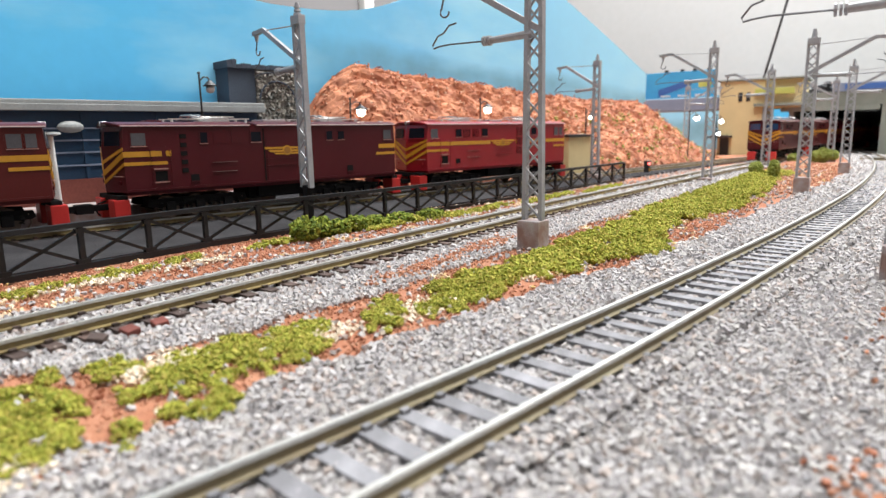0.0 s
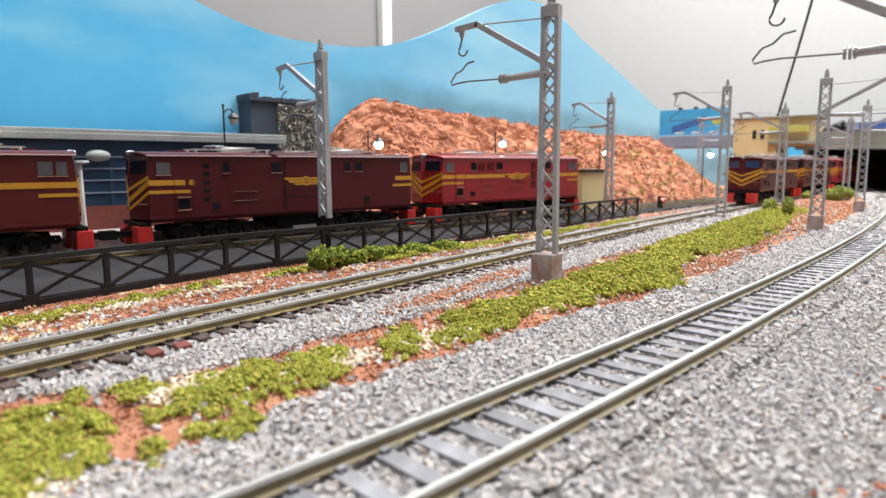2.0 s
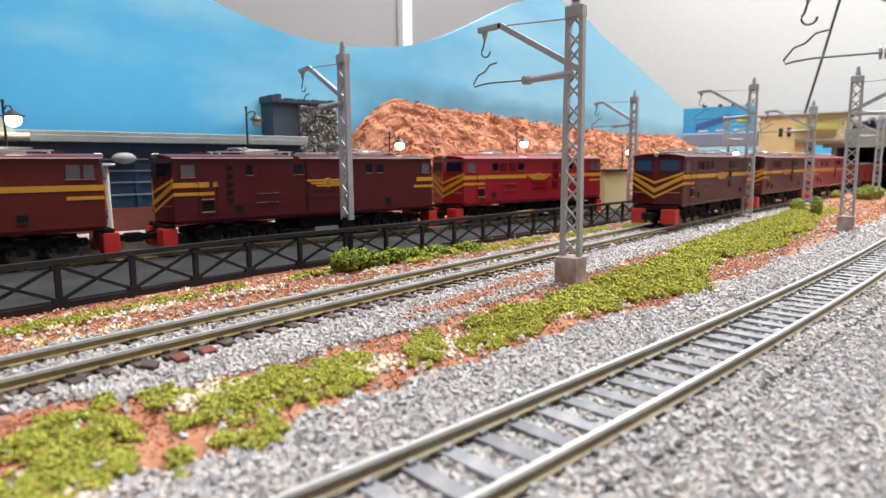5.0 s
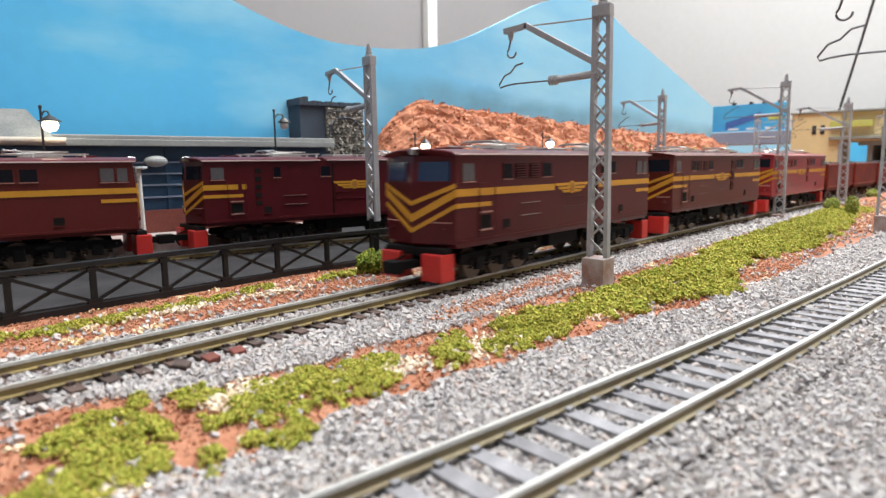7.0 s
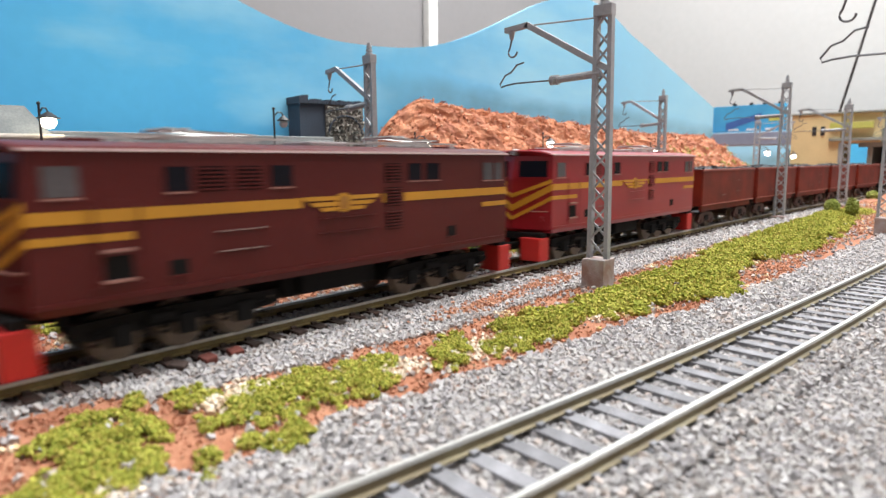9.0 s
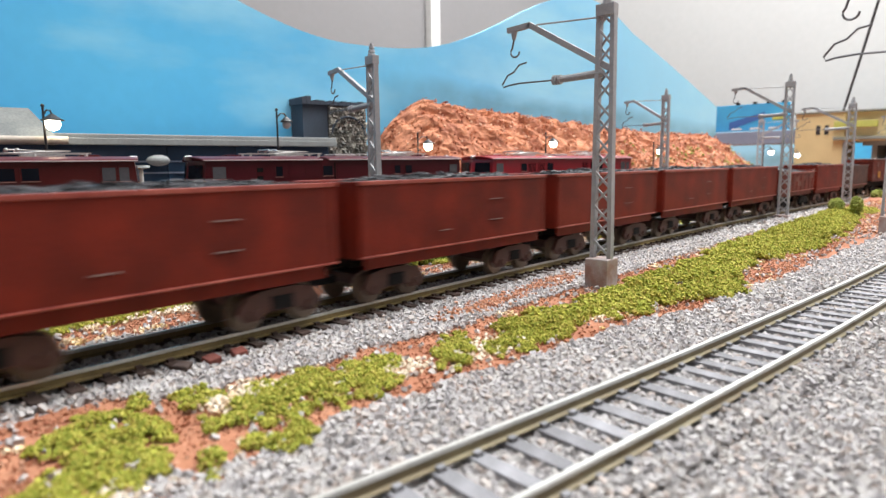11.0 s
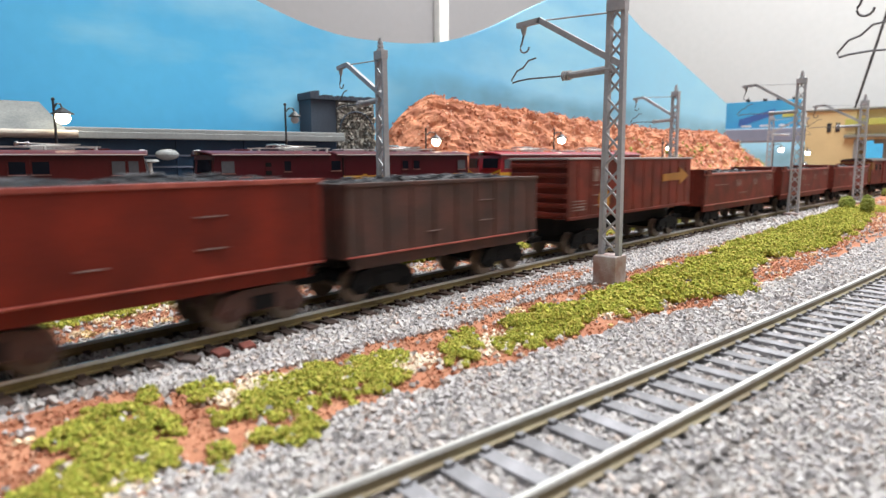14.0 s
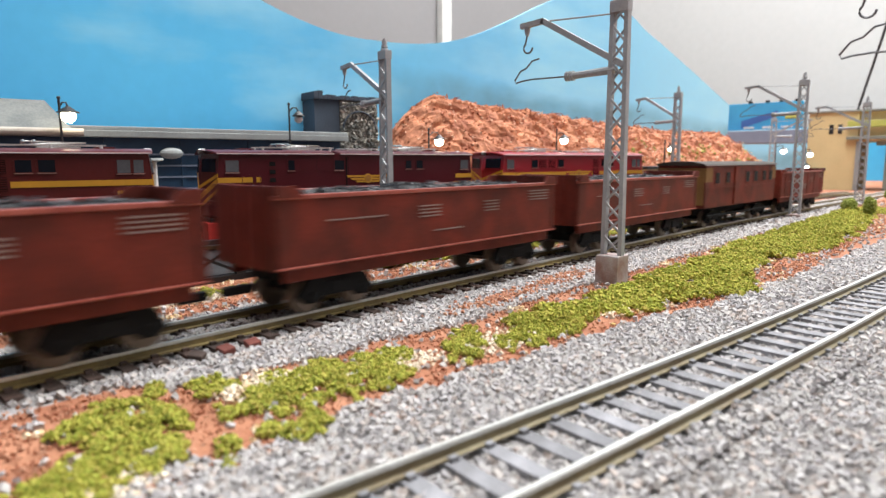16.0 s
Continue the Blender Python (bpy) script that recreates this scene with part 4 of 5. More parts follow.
def loco(label, paint, windows=DARK, style="louvred", half=78.5, group=""):
    """A box-bodied electric locomotive with V noses, chevrons and roof pantographs."""
    ob = thing("locomotive", label, "locomotive", group)
    hl, top = half, 45.9
    bm = bmesh.new()
    loft(bm, [outline(hl, HW - 0.6, 1.5, 0.9, 13.4), outline(hl, HW, 0, 1, 15.0), outline(hl, HW, 0, 1, 36.0), outline(hl, HW, 0.9, 0.85, top)])
    part("body", bm, paint, ob)

    def roof_piece(x0, x1):
        # rounded across, drooping to a brow over each end
        bm = bmesh.new()
        prof = [(-HW - 0.7, top - 0.2), (-HW - 0.7, top + 0.5), (-HW + 0.8, top + 1.2), (-HW + 4.5, top + 1.9), (-8, top + 2.4), (0, top + 2.6), (8, top + 2.4), (HW - 4.5, top + 1.9), (HW - 0.8, top + 1.2), (HW + 0.7, top + 0.5), (HW + 0.7, top - 0.2)]
        rings = []
        for x in (x0, x0 + 0.6, x1 - 0.6, x1):
            tip = 0.0
            if abs(abs(x) - hl) < 2.0:
                tip = math.copysign(NOSE * 0.85, x)
            k = 0.82 if x in (x0, x1) else 1.0
            rings.append([(x + tip * (1 - abs(y) / (HW + 0.7)), y, top - 0.2 + (z - top + 0.2) * k) for y, z in prof])
        loft(bm, rings)
        roof = part("roof", bm, paint, ob, "rounded roof with a painted highlight along its gutter edge")
        bm = bmesh.new()
        for s in (-1, 1):
            bar(bm, (x0 + 0.3, s * (HW + 0.9), top + 0.35), (x1 - 0.3, s * (HW + 0.9), top + 0.35), 0.5, 0.55)
        part("gutter", bm, GUTTERSHINE, roof)
    if style == "columned":
        roof_piece(-hl - 0.7, -17.5)
        roof_piece(-14.0, hl + 0.7)
        part("roof_well", box(bmesh.new(), -17.6, -13.9, -HW + 1.5, HW - 1.5, top - 0.5, top + 0.6), paint, ob)
    else:
        roof_piece(-hl - 0.7, hl + 0.7)
    # end windows, chevrons, headlamp, beam and skirts
    for sx in (-1, 1):
        for sy in (-1, 1):
            p = [nose(hl, sx, sy, 0.12, 37.0, -0.1), nose(hl, sx, sy, 0.82, 37.0, -0.1), nose(hl, sx, sy, 0.80, 43.8, -0.6), nose(hl, sx, sy, 0.12, 43.8, -0.6)]
            fr = part("cab_window", loft(bmesh.new(), [p, [Vector(a) + Vector((sx * 0.5, 0, 0)) for a in p]]), windows, ob)
            p = [nose(hl, sx, sy, 0.08, 36.4, -0.1), nose(hl, sx, sy, 0.86, 36.4, -0.1), nose(hl, sx, sy, 0.86, 37.0, -0.1), nose(hl, sx, sy, 0.08, 37.0, -0.1)]
            part("sill", loft(bmesh.new(), [p, [Vector(a) + Vector((sx * 0.9, 0, 0)) for a in p]]), paint, fr)
            for k, zc in enumerate((36.3, 34.2, 29.2)):
                w = (1.6, 2.7, 1.6)[k]
                drop = 9.0 if k else 6.4
                a0, a1 = nose(hl, sx, sy, 0.0, zc), nose(hl, sx, sy, 1.0, zc - drop)
                b0, b1 = nose(hl, sx, sy, 0.0, zc - w), nose(hl, sx, sy, 1.0, zc - drop - w)
                o = Vector((sx * 0.35, sy * 0.12, 0))
                p = [Vector(v) - o * 0.6 for v in (a0, a1, b1, b0)]
                q = [Vector(v) + o for v in (a0, a1, b1, b0)]
                part("chevron", loft(bmesh.new(), [p, q]), YELLOW, ob, "yellow chevron stripe")
            bm = box(bmesh.new(), sx * (hl + 2.2) - 3.6, sx * (hl + 2.2) + 3.6, sy * 10.3 - 4.9, sy * 10.3 + 4.9, 1.8, 11.6, 0.5)
            part("cowcatcher", bm, BUFFER, ob, "bright red end skirt")
            part("marker_lamp", rod(bmesh.new(), nose(hl, sx, sy, 0.25, 19.5, -0.3), nose(hl, sx, sy, 0.25, 19.5, 0.7), 1.1, 1.0, 10), paint, ob)
            part("handrail", wire(bmesh.new(), [nose(hl, sx, sy, 0.1, 22.6, 0), nose(hl, sx, sy, 0.1, 22.6, 0.9), nose(hl, sx, sy, 0.5, 22.6, 0.9), nose(hl, sx, sy, 0.5, 22.6, 0)], 0.22), PALEEDGE, ob)
        part("headlamp", rod(bmesh.new(), (sx * (hl + NOSE - 3.4), 0, top + 1.6), (sx * (hl + NOSE - 0.3), 0, top + 1.6), 1.4, 1.2, 12), STEEL, ob)
        part("buffer_beam", box(bmesh.new(), sx * (hl + 1.5) - 2.4, sx * (hl + 1.5) + 2.4, -14.5, 14.5, 10.6, 13.6, 0.4), BLACK, ob)
        bm = box(bmesh.new(), sx * (hl + 8.5) - 7.5, sx * (hl + 8.5) + 7.5, -1.8, 1.8, 6.0, 9.0, 0.3)
        box(bm, sx * (hl + 14) - 2.5, sx * (hl + 14) + 2.5, -3.2, 3.2, 5.2, 9.6, 0.3)
        part("coupler", bm, BLACK, ob)
        part("brake_hose", wire(bmesh.new(), [(sx * (hl + 4), 4.4, 10), (sx * (hl + 7.5), 4.6, 9), (sx * (hl + 8.5), 4.6, 5), (sx * (hl + 7), 4.2, 3)], 0.5), BLACK, ob)
    for sy in (-1, 1):
        em_x = -0.8 if style == "louvred" else 4.0
        if style == "columned":
            waist = ((-hl, -hl + 17.5), (-hl + 19.5, -hl + 22), (hl - 13, hl))
        else:
            waist = ((-hl, -15), (14.5, 15.3), (23.5, hl))
        for a, b in waist:
            part("stripe", panel(bmesh.new(), a, b, 31.6, 34.2, sy), YELLOW, ob, "yellow waist stripe")
        for a, b in ((-hl, -hl + 20), (hl - 15, hl)):
            part("stripe", panel(bmesh.new(), a, b, 27.6, 29.2, sy), YELLOW, ob)
        # winged emblem
        y = sy * (HW + 0.1)
        em = part("emblem", rod(bmesh.new(), (em_x, y - sy * 0.4, 32.4), (em_x, y + sy * 0.35, 32.4), 2.7, 2.7, 20), YELLOW, ob, "winged oval emblem")
        part("emblem_field", rod(bmesh.new(), (em_x, y, 32.4), (em_x, y + sy * 0.5, 32.4), 1.9, 1.9, 20), OCHRE, em)
        for s in (-1, 1):
            for l0, l1, l2, za, zb in ((2.2, 14, 13, 34.3, 33.2), (2.4, 11.5, 10.5, 32.7, 31.6), (2.2, 8.2, 7.2, 31.2, 30.2)):
                q = [(em_x + s * l0, za), (em_x + s * l1, za), (em_x + s * l2, zb), (em_x + s * l0, zb)]
                part("emblem_wing", loft(bmesh.new(), [[(x, y - sy * 0.4, z) for x, z in q], [(x, y + sy * 0.3, z) for x, z in q]]), YELLOW, em)
        # cab door with a grab step, windows, grilles, hatches
        d = part("door", panel(bmesh.new(), -hl + 12.5, -hl + 20.5, 16, 36, sy, 0.15), paint, ob)
        part("kick_plate", panel(bmesh.new(), -hl + 13.2, -hl + 19.8, 25.2, 25.8, sy, 1.0), PALEEDGE, d)
        part("step_well", panel(bmesh.new(), -hl + 13.6, -hl + 19.4, 19.4, 24.4, sy, 0.25), BLACK, d)
        part("step", panel(bmesh.new(), -hl + 13.2, -hl + 19.8, 18.8, 19.4, sy, 1.0), PALEEDGE, d)
        for x in (-hl + 11.8, -hl + 21.2):
            part("grab_rail", wire(bmesh.new(), [(x, y, 18), (x, y + sy * 0.9, 18.4), (x, y + sy * 0.9, 34.6), (x, y, 35)], 0.2), paint, ob)
        if style == "columned":
            panes = ((-hl + 4, -hl + 10.5, 37.0, 42.8, PALEGLASS), (-44.8, -41.2, 37.6, 42.8, DARK), (-17.2, -11.5, 37.6, 42.8, DARK), (30.5, 34.5, 37.8, 42.6, DARK), (38.5, 43, 37.8, 42.6, DARK), (hl - 9, hl - 3, 37.2, 42.8, PALEGLASS))
            for z in (24.2, 28.4, 32.6, 36.8, 41.0):
                part("foothold", panel(bmesh.new(), -55.2, -52.0, z - 1.1, z + 1.1, sy, 0.3), BLACK, ob)
            for x0, x1 in ((-38, -30.5), (-28, -20.5)):
                part("access_panel", panel(bmesh.new(), x0, x1, 37.2, 43.0, sy, 0.18), paint, ob)
            part("centre_panel", panel(bmesh.new(), -8.5, 20, 16, 43.8, sy, 0.22), paint, ob)
            part("body_seam", panel(bmesh.new(), -10.2, -9.6, 15.5, 44.5, sy, 0.3), BLACK, ob)
        else:
            panes = ((-hl + 3.5, -hl + 10, 37.0, 43.0, PALEGLASS), (-51, -45.4, 37.4, 42.8, DARK), (-24, -17.8, 37.6, 42.9, DARK), (25.6, 31.4, 38.0, 43.2, DARK), (33.8, 40, 38.0, 43.2, DARK), (hl - 14.5, hl - 9, 37.2, 43.2, PALEGLASS), (hl - 7.6, hl - 3.4, 37.2, 43.2, PALEGLASS))
            for x0, x1, z0, z1 in ((-43.4, -36, 37.0, 42.8), (-33.6, -26.6, 37.0, 42.8), (15.8, 22.4, 37.4, 43.2), (15.8, 22.4, 30.2, 36.0), (15.8, 22.4, 23.2, 28.8)):
                grille(ob, x0, x1, z0, z1, sy, paint)
        for x0, x1, z0, z1, mat in panes:
            side_window(ob, x0, x1, z0, z1, sy, paint, mat)
        for x in (-49, 46.5):
            part("hatch", panel(bmesh.new(), x - 2.1, x + 2.1, 18.6, 22.0, sy, 0.2), BLACK, ob)
            part("hatch_sill", panel(bmesh.new(), x - 2.2, x + 2.2, 18.1, 18.6, sy, 0.5), paint, ob)
        for x0, x1, z in ((-39.5, -26, 27.4), (-39.5, -26, 22.6), (-9, 11, 24.2), (-9, 11, 28.2)):
            part("handrail", panel(bmesh.new(), x0, x1, z, z + 0.16, sy, 0.6), MARK if x0 < -20 else paint, ob)
        part("solebar", panel(bmesh.new(), -hl + 1, hl - 1, 15.2, 16.2, sy, 0.35), paint, ob)
    # roof gear
    for cx in (-34, 40):
        pan = part("pantograph", box(bmesh.new(), cx - 5, cx + 12, -3.5, 3.5, top + 2.3, top + 3.3, 0.2), STEEL, ob, "folded silver pantograph")
        for sy in (-1, 1):
            part("base_rail", bar(bmesh.new(), (cx - 22, sy * 6, top + 3.9), (cx + 22, sy * 6, top + 3.9), 0.6, 0.6), STEEL, pan)
            for k in (-20, 0, 20):
                part("insulator", rod(bmesh.new(), (cx + k, sy * 6, top + 1.7), (cx + k, sy * 6, top + 3.7), 0.9, 0.6, 8), STEEL, pan)
            part("arm", wire(bmesh.new(), [(cx - 12, sy * 5.5, top + 3.9), (cx + 14, sy * 4, top + 5.0), (cx - 10, sy * 3.2, top + 5.6)], 0.35), STEEL, pan)
        for k in (-10, -6):
            part("collector", wire(bmesh.new(), [(cx + k, -8.5, top + 5.0), (cx + k, -6.5, top + 5.8), (cx + k, 6.5, top + 5.8), (cx + k, 8.5, top + 5.0)], 0.5), STEEL, pan)
    part("roof_box", box(bmesh.new(), -4, 10, -7, 7, top + 1.6, top + 3.7, 0.5), ROOFGREY, ob)
    for x in (-62, 62):
        part("roof_vent", box(bmesh.new(), x - 4, x + 4, -4, 4, top + 1.9, top + 3.3, 0.4), paint, ob)
    bogie(ob, -46, (-15, 0, 15))
    bogie(ob, 46, (-15, 0, 15))
    part("underframe", box(bmesh.new(), -17, 17, -10, 10, 6.5, 13.6, 0.6), BLACK, ob)
    part("battery_box", box(bmesh.new(), -13, 11, -13.5, -9.8, 7.5, 13.5, 0.5), BLACK, ob)
    return ob


# ---- wagons ----
def truck(parent, cx, mat):
    ob = part("bogie", box(bmesh.new(), cx - 11, cx + 11, -9, 9, 5.5, 9.0, 0.3), mat, parent)
    for s in (-1, 1):
        bm = bmesh.new()
        loft(bm, [[(cx + a, s * 11.6 + o, z) for a, z in ((-13.5, 5.2), (-11, 3.0), (-7, 3.0), (-5, 4.6), (5, 4.6), (7, 3.0), (11, 3.0), (13.5, 5.2), (11, 9.4), (5, 10.6), (-5, 10.6), (-11, 9.4))] for o in (-0.8, 0.8)])
        part("side_frame", bm, mat, ob)
        part("spring_nest", box(bmesh.new(), cx - 3.4, cx + 3.4, s * 12.4 - 0.5, s * 12.4 + 0.5, 4.9, 8.6, 0.3), BLACK, ob)
        for a in (-9, 9):
            part("bearing_cap", rod(bmesh.new(), (cx + a, s * 12.2, 4.9), (cx + a, s * 13.2, 4.9), 1.5, 1.2, 10), mat, ob)
    for a in (-9, 9):
        bm = bmesh.new()
        rod(bm, (cx + a, -9, 4.8), (cx + a, 9, 4.8), 0.9, 0.9, 8)
        for s in (-1, 1):
            rod(bm, (cx + a, s * 7.6, 4.8), (cx + a, s * 9.8, 4.8), 4.8, 4.8, 18)
            rod(bm, (cx + a, s * 7.2, 4.8), (cx + a, s * 7.7, 4.8), 5.5, 5.5, 18)
        part("wheelset", bm, WHEEL, ob)


def coupler(ob, half):
    for s in (-1, 1):
        bm = box(bmesh.new(), s * (half + 3) - 4.5, s * (half + 3) + 4.5, -1.4, 1.4, 6.5, 8.8, 0.2)
        part("coupler", bm, BLACK, ob)


def coal(ob, half, z, h):
    """Heaped coal: a bumpy mound with loose lumps on it."""
    xs, ys = np.arange(-half + 2, half - 1.9, 2.0), np.linspace(-12.6, 12.6, 15)
    X, Y = np.meshgrid(xs, ys)
    edge = np.clip(1 - (np.abs(X) / half) ** 6, 0, 1) * np.clip(1 - (np.abs(Y) / 13.6) ** 2, 0, 1)
    Z = z - 2.0 + (h + 1.6 * wobble(X, Y, 13.0, half)) * edge + 0.8 * wobble(X, Y, 3.0, half + 2)
    n, m = X.shape
    i = np.arange(n * m).reshape(n, m)
    f = np.stack([i[:-1, :-1].ravel(), i[:-1, 1:].ravel(), i[1:, 1:].ravel(), i[1:, :-1].ravel()], 1)
    load = joined("coal_load", np.stack([X.ravel(), Y.ravel(), Z.ravel()], 1), f, COAL, ob)
    tagged(load, "heaped dark grey coal")
    k = rng.integers(0, n * m, 500)
    c = np.stack([X.ravel()[k] + rng.uniform(-1, 1, 500), Y.ravel()[k] * 0.97, Z.ravel()[k] + 0.2], 1)
    tagged(lumps("loose_coal", c, rng.uniform(0.9, 1.9, 500), COAL, rng, load), kind="stuff")


def gondola(label, half, rim, sill, mat, ribs=0, marks=False, bulkhead=0.0, load=2.5):
    """An open wagon: four thick walls, a floor, sill and rim ledges, and a load."""
    ob = thing("coal_wagon", label, "wagon", "wagons of the train")
    w, t = 15.0, 1.0
    part("floor", box(bmesh.new(), -half, half, -w + t, w - t, sill, sill + 1.5), mat, ob)
    for s in (-1, 1):
        side = part("side", box(bmesh.new(), -half, half, s * w - t / 2, s * w + t / 2, sill, rim, 0.2), mat, ob)
        part("rim", box(bmesh.new(), -half - 0.3, half + 0.3, s * w - 1.0, s * w + 1.0, rim - 1.0, rim + 0.2, 0.2), RIMSHINE if mat is not WAGONDARK else mat, side)
        part("sill", box(bmesh.new(), -half, half, s * w - 1.0, s * w + 1.1, sill + 0.2, sill + 0.8, 0.2), RIMSHINE, side)
        part("solebar", box(bmesh.new(), -half + 3, half - 3, s * (w - 1.6) - 0.7, s * (w - 1.6) + 0.7, sill - 3.6, sill + 0.1, 0.2), mat, side)
        for x in (-half + 1.4, half - 1.4):
            part("corner_post", box(bmesh.new(), x - 0.9, x + 0.9, s * w - 0.7, s * w + 0.8, sill + 0.8, rim - 0.9, 0.2), mat, side)
        for i in range(ribs):
            x = -half + (i + 0.5) * 2 * half / ribs
            part("rib", box(bmesh.new(), x - 0.6, x + 0.6, s * w - 0.8, s * w + 0.85, sill + 0.5, rim - 0.6), mat, side)
        if marks:
            for x0, x1, z in ((-half * 0.75, -half * 0.42, 0.62), (-half * 0.2, -half * 0.05, 0.55), (half * 0.3, half * 0.42, 0.55), (half * 0.72, half * 0.92, 0.68), (-half * 0.1, half * 0.12, 0.3)):
                zz = sill + (rim - sill) * z
                for k in range(4 if x1 - x0 < 14 else 1):
                    part("lettering_bar", box(bmesh.new(), x0, x1, min(s * (w + 0.4), s * (w + 0.75)), max(s * (w + 0.4), s * (w + 0.75)), zz + k * 1.1, zz + k * 1.1 + 0.4), MARK, side)
        else:
            for x0, x1, z in ((half * 0.25, half * 0.4, 0.65), (half * 0.25, half * 0.4, 0.32), (-half * 0.3, -half * 0.18, 0.25)):
                zz = sill + (rim - sill) * z
                part("handrail", box(bmesh.new(), x0, x1, min(s * (w + 0.3), s * (w + 0.9)), max(s * (w + 0.3), s * (w + 0.9)), zz, zz + 0.25), MARK, side)
    for s in (-1, 1):
        end = part("end", box(bmesh.new(), s * half - t / 2, s * half + t / 2, -w, w, sill, rim + bulkhead, 0.2), mat, ob)
        for y in (-8, 0, 8):
            part("rib", box(bmesh.new(), s * half - 1.0, s * half + 1.0, y - 0.7, y + 0.7, sill, rim + bulkhead - 0.6), mat, end)
        if bulkhead:
            for sy in (-1, 1):
                bm = bmesh.new()
                x0, x1 = s * half, s * (half - 9)
                slab(bm, [(x0, sy * w - 0.5, rim - 0.5), (x1, sy * w - 0.5, rim - 0.5), (s * (half - 6), sy * w - 0.5, rim + bulkhead), (x0, sy * w - 0.5, rim + bulkhead)], 1.0 if s < 0 else -1.0)
                part("cheek", bm, mat, end)
    coal(ob, half - 1, rim, load)
    bx = half - 22 if half > 55 else half - 17
    for s in (-1, 1):
        truck(ob, s * bx, WAGONDARK if mat is WAGON else BLACK)
    part("underframe", box(bmesh.new(), -half + 4, half - 4, -5, 5, sill - 4, sill), BLACK, ob)
    coupler(ob, half)
    return ob


def box_wagon():
    ob = thing("box_wagon", "brown high-sided wagon with a yellow badge and arrow", "wagon", "wagons of the train")
    half, w, sill, top, mat = 66.0, 15.2, 17.0, 42.5, WAGONBROWN
    part("body", box(bmesh.new(), -half, half, -w, w, sill, top, 0.4), mat, ob)
    part("roof", box(bmesh.new(), -half - 0.6, half + 0.6, -w - 0.6, w + 0.6, top, top + 1.0, 0.3), ROOFGREY, ob, "flat grey roof with a pale edge")
    for s in (-1, 1):
        part("sill", box(bmesh.new(), -half, half, s * w - 0.6, s * w + 0.9, sill - 0.4, sill + 0.9, 0.2), mat, ob)
        y0 = s * (w + 0.12)
        disc = [(-35 + 4.3 * math.copysign(abs(math.cos(a)) ** 0.55, math.cos(a)), 24.3 + 4.1 * math.copysign(abs(math.sin(a)) ** 0.55, math.sin(a))) for a in np.linspace(0, 2 * math.pi, 33)[:-1]]
        part("yellow_disc", loft(bmesh.new(), [[(x, y0 + o * s, z) for x, z in disc] for o in (-0.4, 0.25)]), YELLOW, ob, "plain yellow rounded badge")
        for k in range(4):
            part("lettering_bar", box(bmesh.new(), -62, -52, min(y0 - 0.2 * s, y0 + s * 0.15), max(y0 - 0.2 * s, y0 + s * 0.15), 20.5 + 1.3 * k, 20.9 + 1.3 * k), MARK, ob)
        part("ladder_plate", box(bmesh.new(), -45, -40.5, min(y0 - 0.2 * s, y0 + s * 0.2), max(y0 - 0.2 * s, y0 + s * 0.2), 33, 38.5), MARK, ob, "pale data panel")
        bm = bmesh.new()
        pts = [(28, 30.8), (50, 31.2), (50, 28.6), (62, 33.2), (50, 38), (50, 35.2), (28, 34.6)]
        loft(bm, [[(x, y0 - 0.4 * s, z) for x, z in pts], [(x, y0 + 0.2 * s, z) for x, z in pts]])
        part("arrow", bm, OCHRE, ob, "dull yellow arrow")
        for k, z in enumerate((22, 26.5, 31, 35.5, 39)):
            part("ladder_rung", box(bmesh.new(), -45, -40.5, min(y0, y0 + s * 0.7), max(y0, y0 + s * 0.7), z, z + 0.35), MARK, ob)
        for x in np.linspace(-58, 58, 12):
            part("panel_seam", box(bmesh.new(), x - 0.2, x + 0.2, min(y0 - 0.3 * s, y0 + 0.12 * s), max(y0 - 0.3 * s, y0 + 0.12 * s), sill + 1, top - 0.5), mat, ob)
        for z in (19, 23, 27, 31.5, 36, 40):
            part("end_rib", box(bmesh.new(), s * half - 1.3, s * half + 1.3, -w + 0.6, w - 0.6, z - 1.0, z + 1.0, 0.5), mat, ob)
        truck(ob, s * 44, BLACK)
    part("underframe", box(bmesh.new(), -60, 60, -5, 5, 9, sill), BLACK, ob)
    coupler(ob, half)
    return ob


